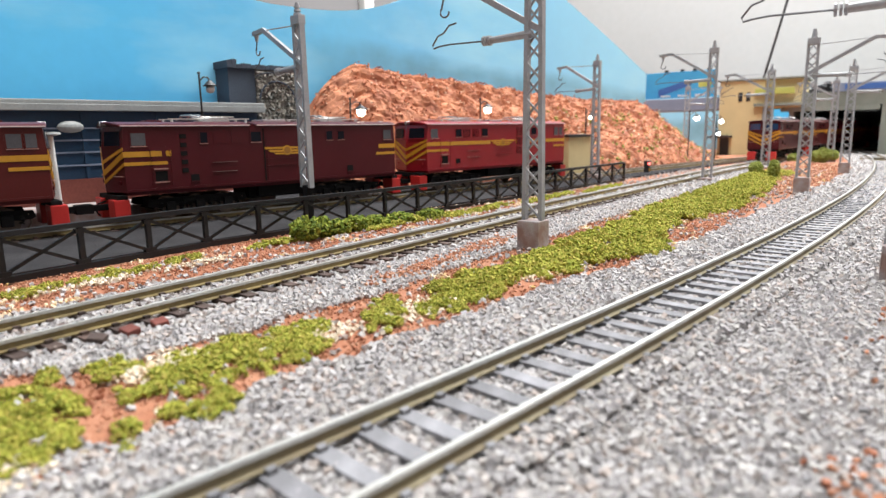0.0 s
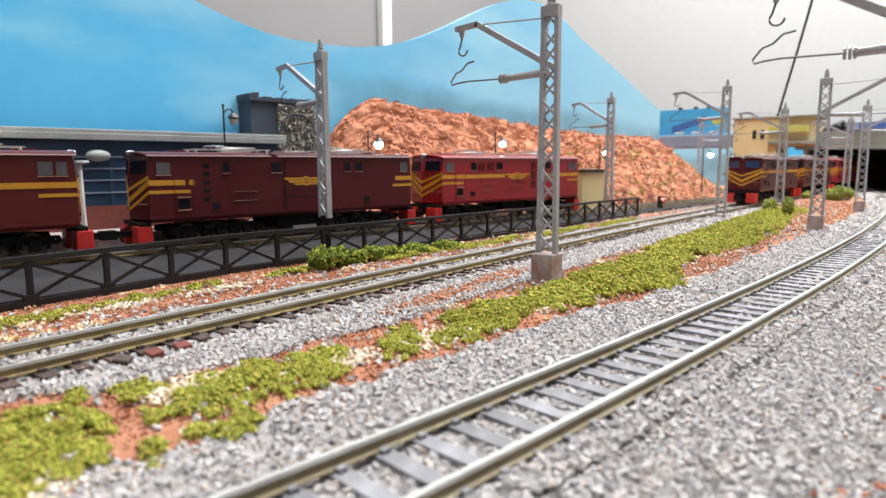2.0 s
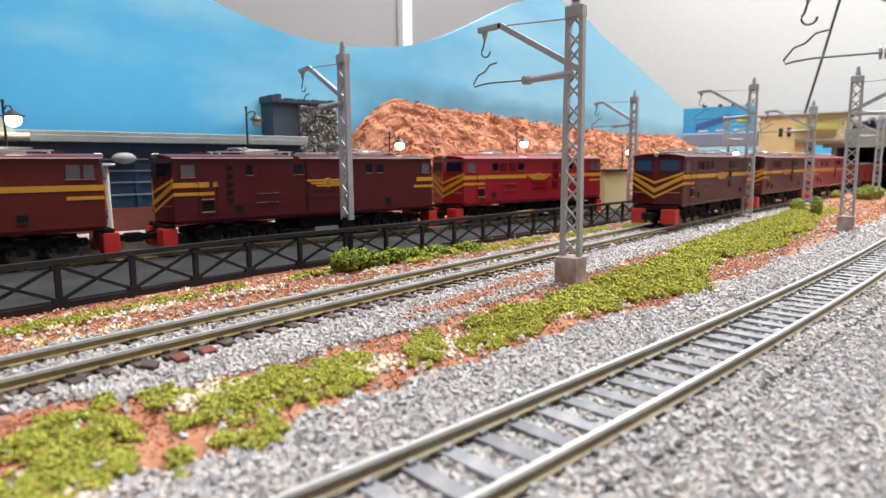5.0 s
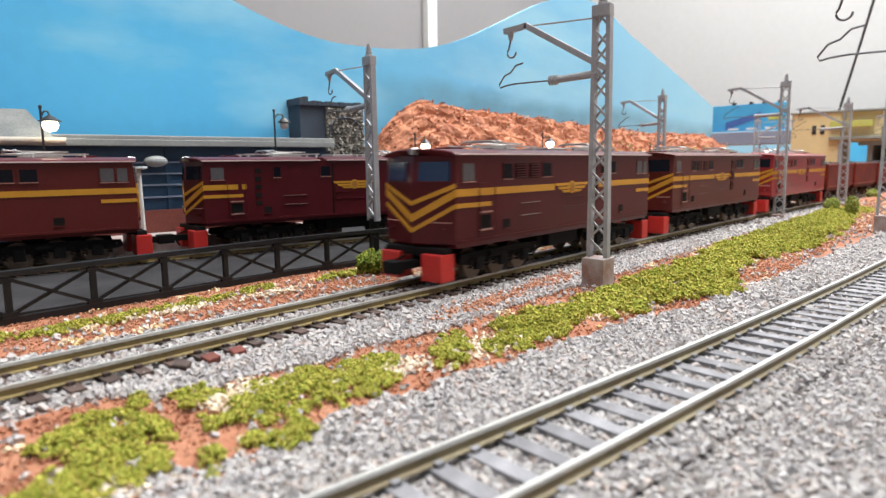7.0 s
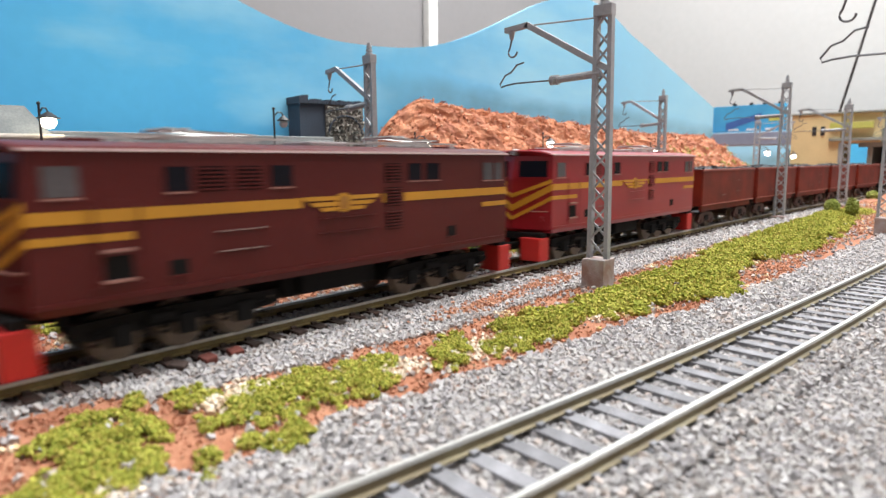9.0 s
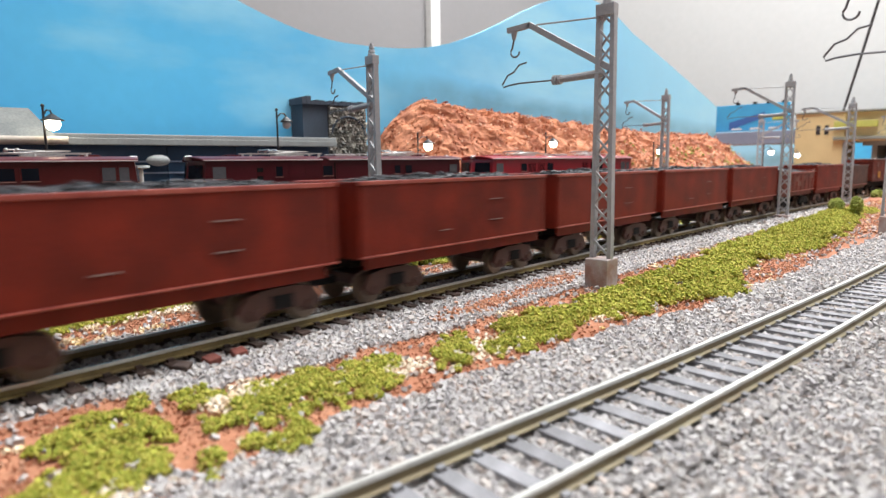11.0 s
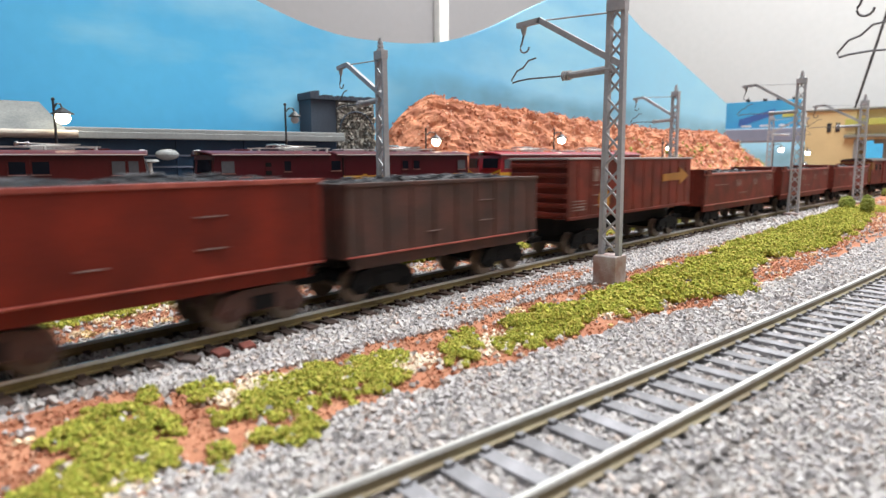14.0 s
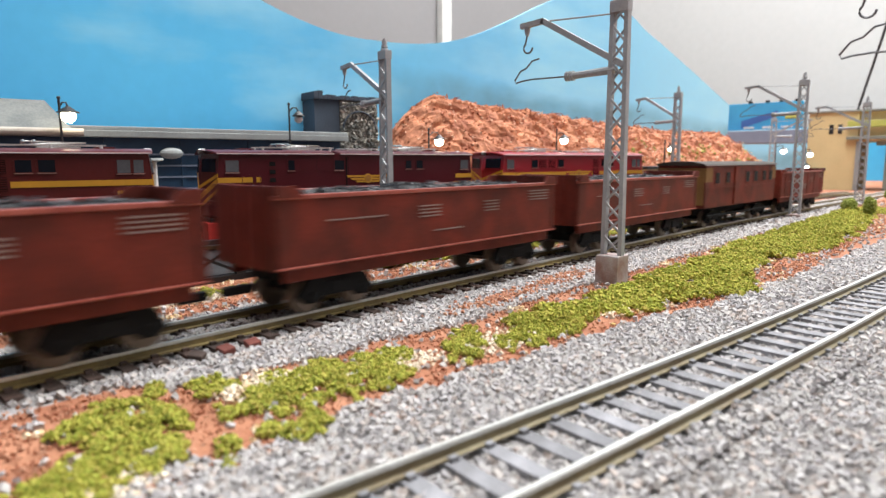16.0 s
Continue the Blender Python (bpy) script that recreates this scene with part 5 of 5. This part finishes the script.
def guards_van():
    ob = thing("brake_van", "brown guard's van with a curved roof", "wagon", "wagons of the train")
    half, w, mat = 66.0, 15.2, WAGONBROWN
    part("body", box(bmesh.new(), -half, half, -w, w, 13, 39, 0.4), mat, ob)
    bm = bmesh.new()
    arc = [(w + 1.2) * math.sin(a) for a in np.linspace(-1.45, 1.45, 9)]
    prof = [(y, 38.6 + 3.0 * math.cos(a)) for y, a in zip(arc, np.linspace(-1.45, 1.45, 9))]
    loft(bm, [[(x, y, z) for y, z in prof] for x in (-half - 2, half + 2)])
    part("roof", bm, VANROOF, ob, "low curved dark brown roof")
    for s in (-1, 1):
        part("end_wall", box(bmesh.new(), s * half - 0.5, s * half + 0.5, -w + 0.8, w - 0.8, 15, 37.5), VANEND, ob, "dull ochre end wall")
        part("end_stripe", box(bmesh.new(), s * (half - 5) - 5, s * (half - 5) + 5, -w - 0.2, w + 0.2, 29, 37.5), VANEND, ob)
    for s in (-1, 1):
        y0 = s * w
        for x in (-48, -30, 6, 22, 40, 54):
            f = part("window", box(bmesh.new(), x - 4, x + 4, min(y0, y0 + s * 0.3), max(y0, y0 + s * 0.3), 27, 35.5), mat, ob)
            part("pane", box(bmesh.new(), x - 3.2, x + 3.2, min(y0, y0 + s * 0.45), max(y0, y0 + s * 0.45), 28, 34.6), DARK, f)
        part("sliding_door", box(bmesh.new(), -19, -4, min(y0, y0 + s * 0.9), max(y0, y0 + s * 0.9), 14, 38, 0.2), mat, ob)
        part("waist_rail", box(bmesh.new(), -half, half, min(y0, y0 + s * 0.6), max(y0, y0 + s * 0.6), 24.5, 25.4), mat, ob)
        part("footboard", box(bmesh.new(), -half + 6, half - 6, s * 14 - 1.2, s * 14 + 1.2, 7.4, 8.2), BLACK, ob)
        truck(ob, s * 42, BLACK)
    part("underframe", box(bmesh.new(), -60, 60, -6, 6, 8, 13), BLACK, ob)
    coupler(ob, half)
    return ob


# parked locomotives in the yard
def park(ob, x):
    m = mm(*yard(LOCO_OFF, x), 0, 0, -11)
    ob.matrix_basis = m
    return ob


park(loco("parked brown electric locomotive with yellow waist stripe", BROWN, PALEGLASS, group="parked locomotives"), 52.4)
park(loco("parked dark maroon electric locomotive with yellow chevrons", MAROON, DARK, "columned", 82.0, group="parked locomotives"), 240)
park(loco("parked bright red electric locomotive with yellow chevrons", RED, DARK, group="parked locomotives"), 425.5)

# the train: where each vehicle's front begins behind the leading corner
TRAIN = []


def couple(ob, start, length):
    TRAIN.append((ob, start + length / 2))


couple(loco("leading dark maroon electric locomotive of the moving train", MAROON, REFLECTGLASS, group="locomotives of the train"), 0, 156)
couple(loco("second brown electric locomotive of the moving train", BROWN, DARK, group="locomotives of the train"), 190, 156)
couple(loco("third, red electric locomotive of the moving train", RED, DARK, group="locomotives of the train"), 380, 156)
for a in (556, 665, 775, 885, 995):
    couple(gondola("tall red-oxide open wagon loaded with coal", 50, 38.0, 15.0, WAGON), a, 100)
couple(gondola("low ribbed brown wagon heaped with coal", 47, 32.5, 16.0, WAGONBROWN, ribs=8, marks=True, bulkhead=1.6, load=3.5), 1108, 94)
couple(gondola("tall red-oxide open wagon loaded with coal", 47, 38.0, 15.0, WAGON), 1211, 94)
couple(gondola("weathered dark brown open wagon with coal", 48, 36.2, 14.5, WAGONDARK, ribs=9), 1314, 96)
couple(box_wagon(), 1434, 133)
for a in (1587, 1738, 1889):
    couple(gondola("low brown drop-side wagon with pale lettering and coal", 66, 33.5, 13.8, WAGONBROWN, ribs=0, marks=True, bulkhead=2.6, load=2.0), a, 134)
couple(guards_van(), 2035, 134)
couple(gondola("low brown wagon at the tail of the train", 58, 33.0, 13.0, WAGONBROWN, ribs=6, marks=True, bulkhead=2.0, load=1.0), 2181, 118)


# ---- yard lamps ----
def lamp(x, y, h, reach, turn, lit=True, warm=True, z=-4.0, size=1.0, group="yard lamps"):
    ob = thing("yard_lamp", ("lit " if lit else "unlit ") + "black iron yard lamp with a hooded bulb", "lamp", group, mm(x, y, z, 0, 0, turn))
    bm = rod(bmesh.new(), (0, 0, 0), (0, 0, h + 5), 0.75, 0.55, 8)
    rod(bm, (0, 0, 0), (0, 0, 4), 1.6, 1.0, 10)
    dome(bm, (0, 0, h + 5.5), 0.9)
    part("post", bm, IRON, ob)
    wire_pts = [(0, 0, h + 1), (reach * 0.4, 0, h + 3.4), (reach * 0.8, 0, h + 3.4), (reach, 0, h + 1.5)]
    part("bracket", wire(bmesh.new(), wire_pts, 0.45), IRON, ob)
    bm = bmesh.new()
    rod(bm, (reach, 0, h - 1.2), (reach, 0, h + 1.6), 3.6 * size, 0.8, 14)
    rod(bm, (reach, 0, h - 1.6), (reach, 0, h - 1.1), 3.8 * size, 3.8 * size, 14)
    part("shade", bm, IRON, ob)
    bm = dome(bmesh.new(), (reach, 0, h - 3.2), 2.6 * size, 1, 1, 0.95, 14, 8)
    part("bulb", bm, (BULB if warm else BULBWHITE) if lit else STEEL, ob, "glowing round bulb" if lit else "", smooth=True)


lamp(105.2, 350.7, 72, 3.6, -11, size=1.35)
lamp(222, 327, 75, 6, -11, lit=False)
lamp(324, 307, 63, 9, -11, size=1.25)
lamp(453, 282, 66, 9, -11, size=1.25)
lamp(604, 252, 60, 9, -11, size=0.8)
lamp(830, 209, 60, 20, -11, warm=False, size=1.3)
lamp(900, 192, 56, 14, -11, size=1.2)
lamp(870, 186, 40, 8, -11, warm=False, size=1.0)


# ---- buildings behind the yard ----
def station():
    ob = thing("station_building", "long deep-blue boarded station building with grey canopy lip", "building", m=mm(*yard(396, 200), 0, 0, -11))
    part("wall", box(bmesh.new(), -480, 74, 0, 22, 19, 56), COACHBLUE, ob)
    part("brick_base", box(bmesh.new(), -480, 74, -1.5, 22, -4, 19), BRICK, ob, "red brick base")
    part("roof", box(bmesh.new(), -485, 78, -5, 26, 59, 61.5, 0.6), LIPGREY, ob, "flat grey canopy roof")
    part("fascia", box(bmesh.new(), -485, 78, -6, -4, 55.5, 59.2, 0.4), LIPGREY, ob)
    for z in (26, 33, 39.5, 46):
        part("rail", box(bmesh.new(), -480, 74, -1.2, 0.2, z, z + 0.9), BRIDGEBLUE, ob, "pale blue-grey horizontal rail")
    for x in range(-470, 74, 40):
        part("pilaster", box(bmesh.new(), x, x + 2.2, -0.9, 0.1, 19, 55), COACHBLUE, ob)
    bm = dome(bmesh.new(), (-36, -4, 47.0), 6.5, 1, 0.5, 0.5, 16, 8)
    part("white_canopy", bm, LIPGREY, ob, "small pale domed canopy")
    cottage = thing("beige_roofed_building", "low building with pitched beige roof and pale eaves", "building", m=mm(*yard(392, 70), 0, 0, -11))
    bm = bmesh.new()
    loft(bm, [[(-160, -14, 58), (-160, 40, 58), (-160, 34, 74), (-160, 4, 74)], [(46, -14, 58), (46, 40, 58), (36, 34, 74), (36, 4, 74)]])
    part("roof", bm, BEIGE, cottage, "grey-beige pitched roof")
    part("eaves_board", rod(bmesh.new(), (-162, -15.5, 57.2), (50, -15.5, 57.2), 1.9, 1.9, 12), EAVES, cottage, "cream rounded eaves board")
    part("soffit", box(bmesh.new(), -160, 46, -14, 40, 55.4, 58.1), EAVES, cottage)
    part("wall", box(bmesh.new(), -156, 42, -10, -6.5, -4, 55), COACHBLUE, cottage)


station()


def platform():
    ob = single("platform", box(bmesh.new(), -480, 66, -34, -2, -4.5, 6.0, 0.5), CONCRETE, "low concrete platform in front of the station", "platform", "structure", m=mm(*yard(396, 200), 0, 0, -11))
    return ob


platform()


def white_post():
    ob = thing("platform_post", "white post with a flat round cap on the platform", "post", m=mm(*yard(366, 144.0), 0, 0, 0))
    part("shaft", rod(bmesh.new(), (0, 0, 5.9), (0, 0, 43), 1.7, 1.3, 12), WHITE, ob)
    bm = rod(bmesh.new(), (0, 0, 42.2), (0, 0, 43.0), 1.5, 4.6, 16)
    rod(bm, (0, 0, 43.0), (0, 0, 44.2), 4.8, 4.4, 16)
    part("cap", bm, LIPGREY, ob)
    part("bracket", bar(bmesh.new(), (-1, 0, 39.5), (-4.2, 0, 42.4), 0.7, 0.7), LIPGREY, ob)


white_post()


def shack():
    ob = thing("stone_shed", "slate-blue shed with rubble stone wall and jagged roofline", "shed", m=mm(*yard(430, 297), 0, 0, -11))
    part("wall", box(bmesh.new(), -20, 0, 0, 20, -4, 88), SHACKGREY, ob)
    part("stone_wall", box(bmesh.new(), 0, 32, -0.8, 20, -4, 87), BRIDGESTONE, ob, "grey-brown rubble stone wall")
    xs = np.linspace(-21, 33, 16)
    for x0, x1 in zip(xs, xs[1:]):
        h = 2.0 + 1.4 * noise.noise((x0 * 0.2, 0, 0)) + (2.2 if x0 < -15 else 0) + rng.uniform(-0.4, 0.4)
        part("coping_stone", box(bmesh.new(), x0, x1 - 0.15, -2, 22, 86.8, 88 + h, 0.2), SHACKGREY, ob)
    # rubble courses under a shallow arch of dressed stones
    z = 40.0
    V = []
    while z < 85:
        h = rng.uniform(1.5, 2.3)
        x = 0.4
        while x < 31:
            w = rng.uniform(1.6, 3.6)
            V.append((x + w / 2, z + h / 2, w))
            x += w + 0.25
        z += h + 0.2
    c = np.array([(a, -1.0 + rng.uniform(-0.25, 0.25), b) for a, b, w in V])
    tagged(lumps("rubble", c, np.array([w for a, b, w in V]) * 0.95, STONEWALL, rng, ob, 0.75), "grey rubble stones", kind="stuff")
    bm = wire(bmesh.new(), [(2 + 14 * (1 - math.cos(a)), -1.8, 66 + 13 * math.sin(a)) for a in np.linspace(0, math.pi, 13)], 0.7)
    part("arch_moulding", bm, SHACKGREY, ob, "shallow dark arch moulding")


shack()


# ---- rocky hill ----
def hill():
    us = np.arange(0, 1.0001, 1 / 170)
    vs = np.arange(0, 1.0001, 1 / 44)
    U, V = np.meshgrid(us, vs)
    X = 338 + U * 600
    ridge = 96 * np.clip(U / 0.085, 0, 1) ** 0.32 - 19 * np.clip((U - 0.1) / 0.5, 0, 1)
    ridge *= np.clip((1.0 - U) / 0.16, 0, 1) ** 0.8
    off = 446 - V * (58 + 30 * U)
    prof = np.where(V < 0.12, 1 - 0.4 * V, (0.952) * (1 - (V - 0.12) / 0.88) ** 0.75)
    Z = -6 + (ridge + 6) * prof
    rough = 3.2 * wobble(X, V * 90, 17.0, 21.0) + 2.6 * wobble(X, V * 90, 6.5, 22.0) + 1.6 * wobble(X, V * 90, 3.0, 23.0)
    Z = Z + rough * np.clip(prof * 1.2, 0, 1) * 0.9
    Y = off + YARD * X - rough * 1.1
    n, m = X.shape
    i = np.arange(n * m).reshape(n, m)
    f = np.stack([i[:-1, :-1].ravel(), i[:-1, 1:].ravel(), i[1:, 1:].ravel(), i[1:, :-1].ravel()], 1)
    ob = joined("rocky_hill", np.stack([X.ravel(), Y.ravel(), Z.ravel()], 1), f, ROCK)
    tagged(ob, "orange-brown rocky hillside of rough plaster and crumbs", "hill", kind="structure")
    k = rng.integers(0, n * m, 9000)
    s = wobble(X.ravel()[k], V.ravel()[k] * 90, 8.0, 31.0)
    k = k[s > -0.1]
    c = np.stack([X.ravel()[k], Y.ravel()[k] - 0.4, Z.ravel()[k] + 0.4], 1) + rng.uniform(-1.5, 1.5, (len(k), 3))
    tagged(lumps("rock_chips", c, rng.uniform(0.6, 2.0, len(c)), CREAMROCK, rng), "pale and rusty chips stuck on the hillside", "gravel", kind="stuff")
    sel = (U.ravel() > 0.42) & (V.ravel() > 0.30)
    k = np.flatnonzero(sel)
    k = k[rng.random(len(k)) < 0.5]
    c = np.stack([X.ravel()[k], Y.ravel()[k] - 0.5, Z.ravel()[k] + 0.8], 1) + rng.uniform(-2, 2, (len(k), 3))
    s = wobble(c[:, 0], c[:, 2], 12.0, 33.0)
    tagged(lumps("hill_turf", c[s > 0.22], rng.uniform(1.4, 3.0, int((s > 0.22).sum())), BUSHLEAF, rng), "yellow-green turf at the foot of the hill", "grass", kind="stuff")
    pale = (s < 0.0) & (s > -0.25)
    tagged(lumps("sand_crumbs", c[pale], rng.uniform(0.9, 2.2, int(pale.sum())), CRUMB, rng), "cream crumbs over the lower slope of the hill", "sand", kind="stuff")


hill()


def hut():
    ob = thing("cream_hut", "small cream hut with a dark flat roof at the hill's foot", "hut", m=mm(575, 243, 0, 0, 0, -11))
    part("wall", box(bmesh.new(), -22, 14, 0, 24, -4, 34), CREAM, ob)
    part("roof", box(bmesh.new(), -24, 17, -2.5, 26, 34, 36.6, 0.4), IRON, ob)


hut()


def signal():
    ob = thing("ground_signal", "small black signal box with a red light", "signal", m=mm(640, 200, -4))
    part("case", box(bmesh.new(), -3.4, 3.4, -2.6, 2.6, 0, 13, 0.5), IRON, ob)
    part("lens", rod(bmesh.new(), (-3.2, -2.4, 10), (-4.0, -3.2, 10), 1.4, 1.4, 12), SIGNALRED, ob)
    part("marker", box(bmesh.new(), -3.2, -0.4, -3.0, -2.5, 2.5, 5.5), YELLOW, ob)


signal()


# ---- backdrop ----
def backdrop():
    xs = np.arange(-350, 876, 7.0)
    dip, peak, fall = (335.0, 137.0), (612.0, 213.0), (690.0, 186.0)
    zs = []
    for x in xs:
        if x < dip[0]:
            z = dip[1] + 68 * (0.5 - 0.5 * math.cos(math.pi * min((dip[0] - x) / 245.0, 1)))
        elif x < peak[0]:
            z = dip[1] + (peak[1] - dip[1]) * (0.5 - 0.5 * math.cos(math.pi * (x - dip[0]) / (peak[0] - dip[0]))) ** 1.45
        elif x < fall[0]:
            z = peak[1] - (peak[1] - fall[1]) * ((x - peak[0]) / (fall[0] - peak[0])) ** 1.7
        else:
            z = fall[1] - 71.0 * ((x - fall[0]) / 182.0) ** 1.05
        zs.append(z)
    bm = bmesh.new()
    front, back = [], []
    for x, z in zip(xs, zs):
        p = yard(450, x)
        front.append([bm.verts.new((p[0], p[1], h)) for h in (-5, z)])
        back.append([bm.verts.new((p[0] + 1, p[1] + 5, h)) for h in (-5, z)])
    for i in range(len(xs) - 1):
        bm.faces.new((front[i][0], front[i + 1][0], front[i + 1][1], front[i][1]))
        bm.faces.new((back[i][1], back[i + 1][1], back[i + 1][0], back[i][0]))
        bm.faces.new((front[i][1], front[i + 1][1], back[i + 1][1], back[i][1]))
    for c in (0, -1):
        bm.faces.new((front[c][0], front[c][1], back[c][1], back[c][0]))
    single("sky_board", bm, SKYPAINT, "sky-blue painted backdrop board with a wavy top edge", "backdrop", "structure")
    single("sky_board_end", box(bmesh.new(), 1440, 1446, 215, 600, -5, 108), SKYPAINT, "sky-blue painted backdrop board behind the bridge", "backdrop", "structure")
    single("sky_board_low", box(bmesh.new(), 1662, 1668, 62, 330, -5, 96), BILLBOARD, "bright blue board seen through the underpass", "backdrop", "structure")


backdrop()


# ---- bridge, billboards and the yellow house at the far end ----
def far_end():
    ob = thing("road_bridge", "olive-grey concrete road bridge with dark openings over the tracks", "bridge", m=mm(1152, 0, -7) @ Matrix.Scale(1.17, 4))
    part("deck", box(bmesh.new(), 0, 60, -520, 128, 66, 84, 1), BRIDGE, ob, "grey concrete deck beam")
    part("girder", box(bmesh.new(), -3, 62, 205, 340, 66, 84, 1), BRIDGEBLUE, ob, "grey-blue girder with worn paint")
    part("parapet", box(bmesh.new(), -1, 3, -520, 70, 84, 95, 0.5), BRIDGEBLUE, ob, "blue-grey parapet band")
    part("name_panel", box(bmesh.new(), -2.2, -1, 12, 56, 86, 93), NAVY, ob, "navy name panel")
    for y0, y1 in ((-520, 14), (112, 118)):
        part("pier", box(bmesh.new(), 0, 60, y0, y1, -5, 66, 0.5), BRIDGE, ob)
    # unseen lid and walls, added behind the bridge to keep light out of its openings
    part("shade_lid", box(bmesh.new(), 60, 440, -760, 118, 66.2, 72), BRIDGE, ob)
    part("shade_wall_inner", box(bmesh.new(), 60, 440, 112, 118, -5, 66), BRIDGE, ob)
    part("shade_wall_back", box(bmesh.new(), 435, 440, -760, 111.8, -5, 66), BRIDGE, ob)
    part("shade_wall_side", box(bmesh.new(), 60, 440, -766, -760, -5, 66), BRIDGE, ob)
    part("cross_beam", box(bmesh.new(), -4, 0, 16, 128, 60, 66), BRIDGE, ob)
    house = thing("yellow_house", "pale yellow flat-roofed house beside the bridge", "house", m=mm(1141, 0, -7) @ Matrix.Scale(1.17, 4))
    part("wall", box(bmesh.new(), 0, 90, 148, 206, -5, 104, 0.6), CREAM, house)
    part("roof", box(bmesh.new(), -3, 93, 100, 209, 104, 106.5, 0.4), BRIDGE, house)
    part("upper_floor", box(bmesh.new(), 4, 90, 104, 148, 66, 104, 0.5), CREAM, house)
    part("balcony", box(bmesh.new(), -8, 4, 96, 160, 68, 72, 0.4), BRIDGE, house)
    part("window", box(bmesh.new(), -1, 0.2, 176, 181, 76, 88), IRON, house)
    part("window", box(bmesh.new(), -1, 0.2, 166, 171, 76, 88), IRON, house)
    part("awning", box(bmesh.new(), -6, 0, 112, 160, 84, 92, 0.5), LIME, house, "lime-green awning panel")
    part("door", box(bmesh.new(), -1, 0.3, 190, 202, -5, 30), IRON, house)
    part("porch", box(bmesh.new(), -26, 0, 186, 214, 26, 29, 0.4), SLEEPERB, house, "brown porch roof")
    part("downpipe", box(bmesh.new(), -3, -1, 146, 149, -5, 66), LIPGREY, house)
    b = thing("billboard", "bright blue billboard with a slanted navy band", "billboard", m=mm(1161, 0, -7) @ Matrix.Scale(1.17, 4))
    part("panel", box(bmesh.new(), 0, 6, 218, 330, 86, 124, 0.5), BILLBOARD, b)
    bm = bmesh.new()
    loft(bm, [[(x, 298, 88), (x, 298, 99), (x, 250, 112), (x, 250, 104)] for x in (-0.6, 0.2)])
    part("band", bm, NAVY, b)
    part("patch", box(bmesh.new(), -0.6, 0.2, 222, 240, 100, 108), LIME, b)
    for y in (224, 244, 262, 285):
        part("clip", box(bmesh.new(), 0, 4, y, y + 5, 123.5, 127), IRON, b)
    for y in (230, 255, 280):
        part("lettering_bar", box(bmesh.new(), -0.9, -0.2, y, y + 14, 87.5, 90), WHITE, b)
    rub = thing("rubble_heap", "dark rubble heap on the bridge deck", "rubble", m=mm(1172, 106, 91))
    n = 160
    c = np.stack([rng.uniform(0, 30, n), rng.uniform(-36, 8, n), np.zeros(n)], 1)
    c[:, 2] = (1 - np.abs(c[:, 1] + 14) / 24) * 16 * rng.random(n)
    tagged(lumps("rubble", c, rng.uniform(4, 9, n), COAL, rng, rub), "", kind="stuff")
    cable = wire(bmesh.new(), [(1147, 178, 116), (1128, 153, 215), (1105, 122, 345), (1076, 92, 485), (1020, 40, 800), (930, -40, 1648)], 1.9)
    single("hanging_cable", cable, IRON, "thin black cable hanging from the ceiling to the bridge", "cable")


far_end()


# ---- motion ----
def motions():
    keys = [(0.0, 833.0), (0.2, 820.0), (1.5, 731.0), (3.7, 553.0), (5.0, 418.0), (6.3, 261.0), (7.0, 165.0), (7.5, 89.0), (8.0, 16.0), (8.5, -62.5), (9.2, -190.5), (10.2, -386.0), (11.3, -606.0), (11.8, -715.0),
            (12.3, -823.0), (12.8, -932.0), (13.3, -1043.0), (13.8, -1156.0), (14.3, -1269.0), (14.8, -1382.0), (15.3, -1495.0), (16.0, -1651.0)]
    ts, ss = np.array([k[0] for k in keys]), np.array([k[1] for k in keys])
    slope = np.gradient(ss, ts)

    def front(t):
        i = int(np.clip(np.searchsorted(ts, t) - 1, 0, len(ts) - 2))
        h = ts[i + 1] - ts[i]
        u = (t - ts[i]) / h
        return (2 * u ** 3 - 3 * u * u + 1) * ss[i] + (u ** 3 - 2 * u * u + u) * h * slope[i] + (3 * u * u - 2 * u ** 3) * ss[i + 1] + (u ** 3 - u * u) * h * slope[i + 1]
    for ob, mid in TRAIN:
        rows = []
        for k in range(65):
            t = k * 0.25
            x, y, a = on_main(front(t) + mid)
            rows.append((t, mm(x, y, 0, 0, 0, a)))
        walk(ob, rows)


motions()
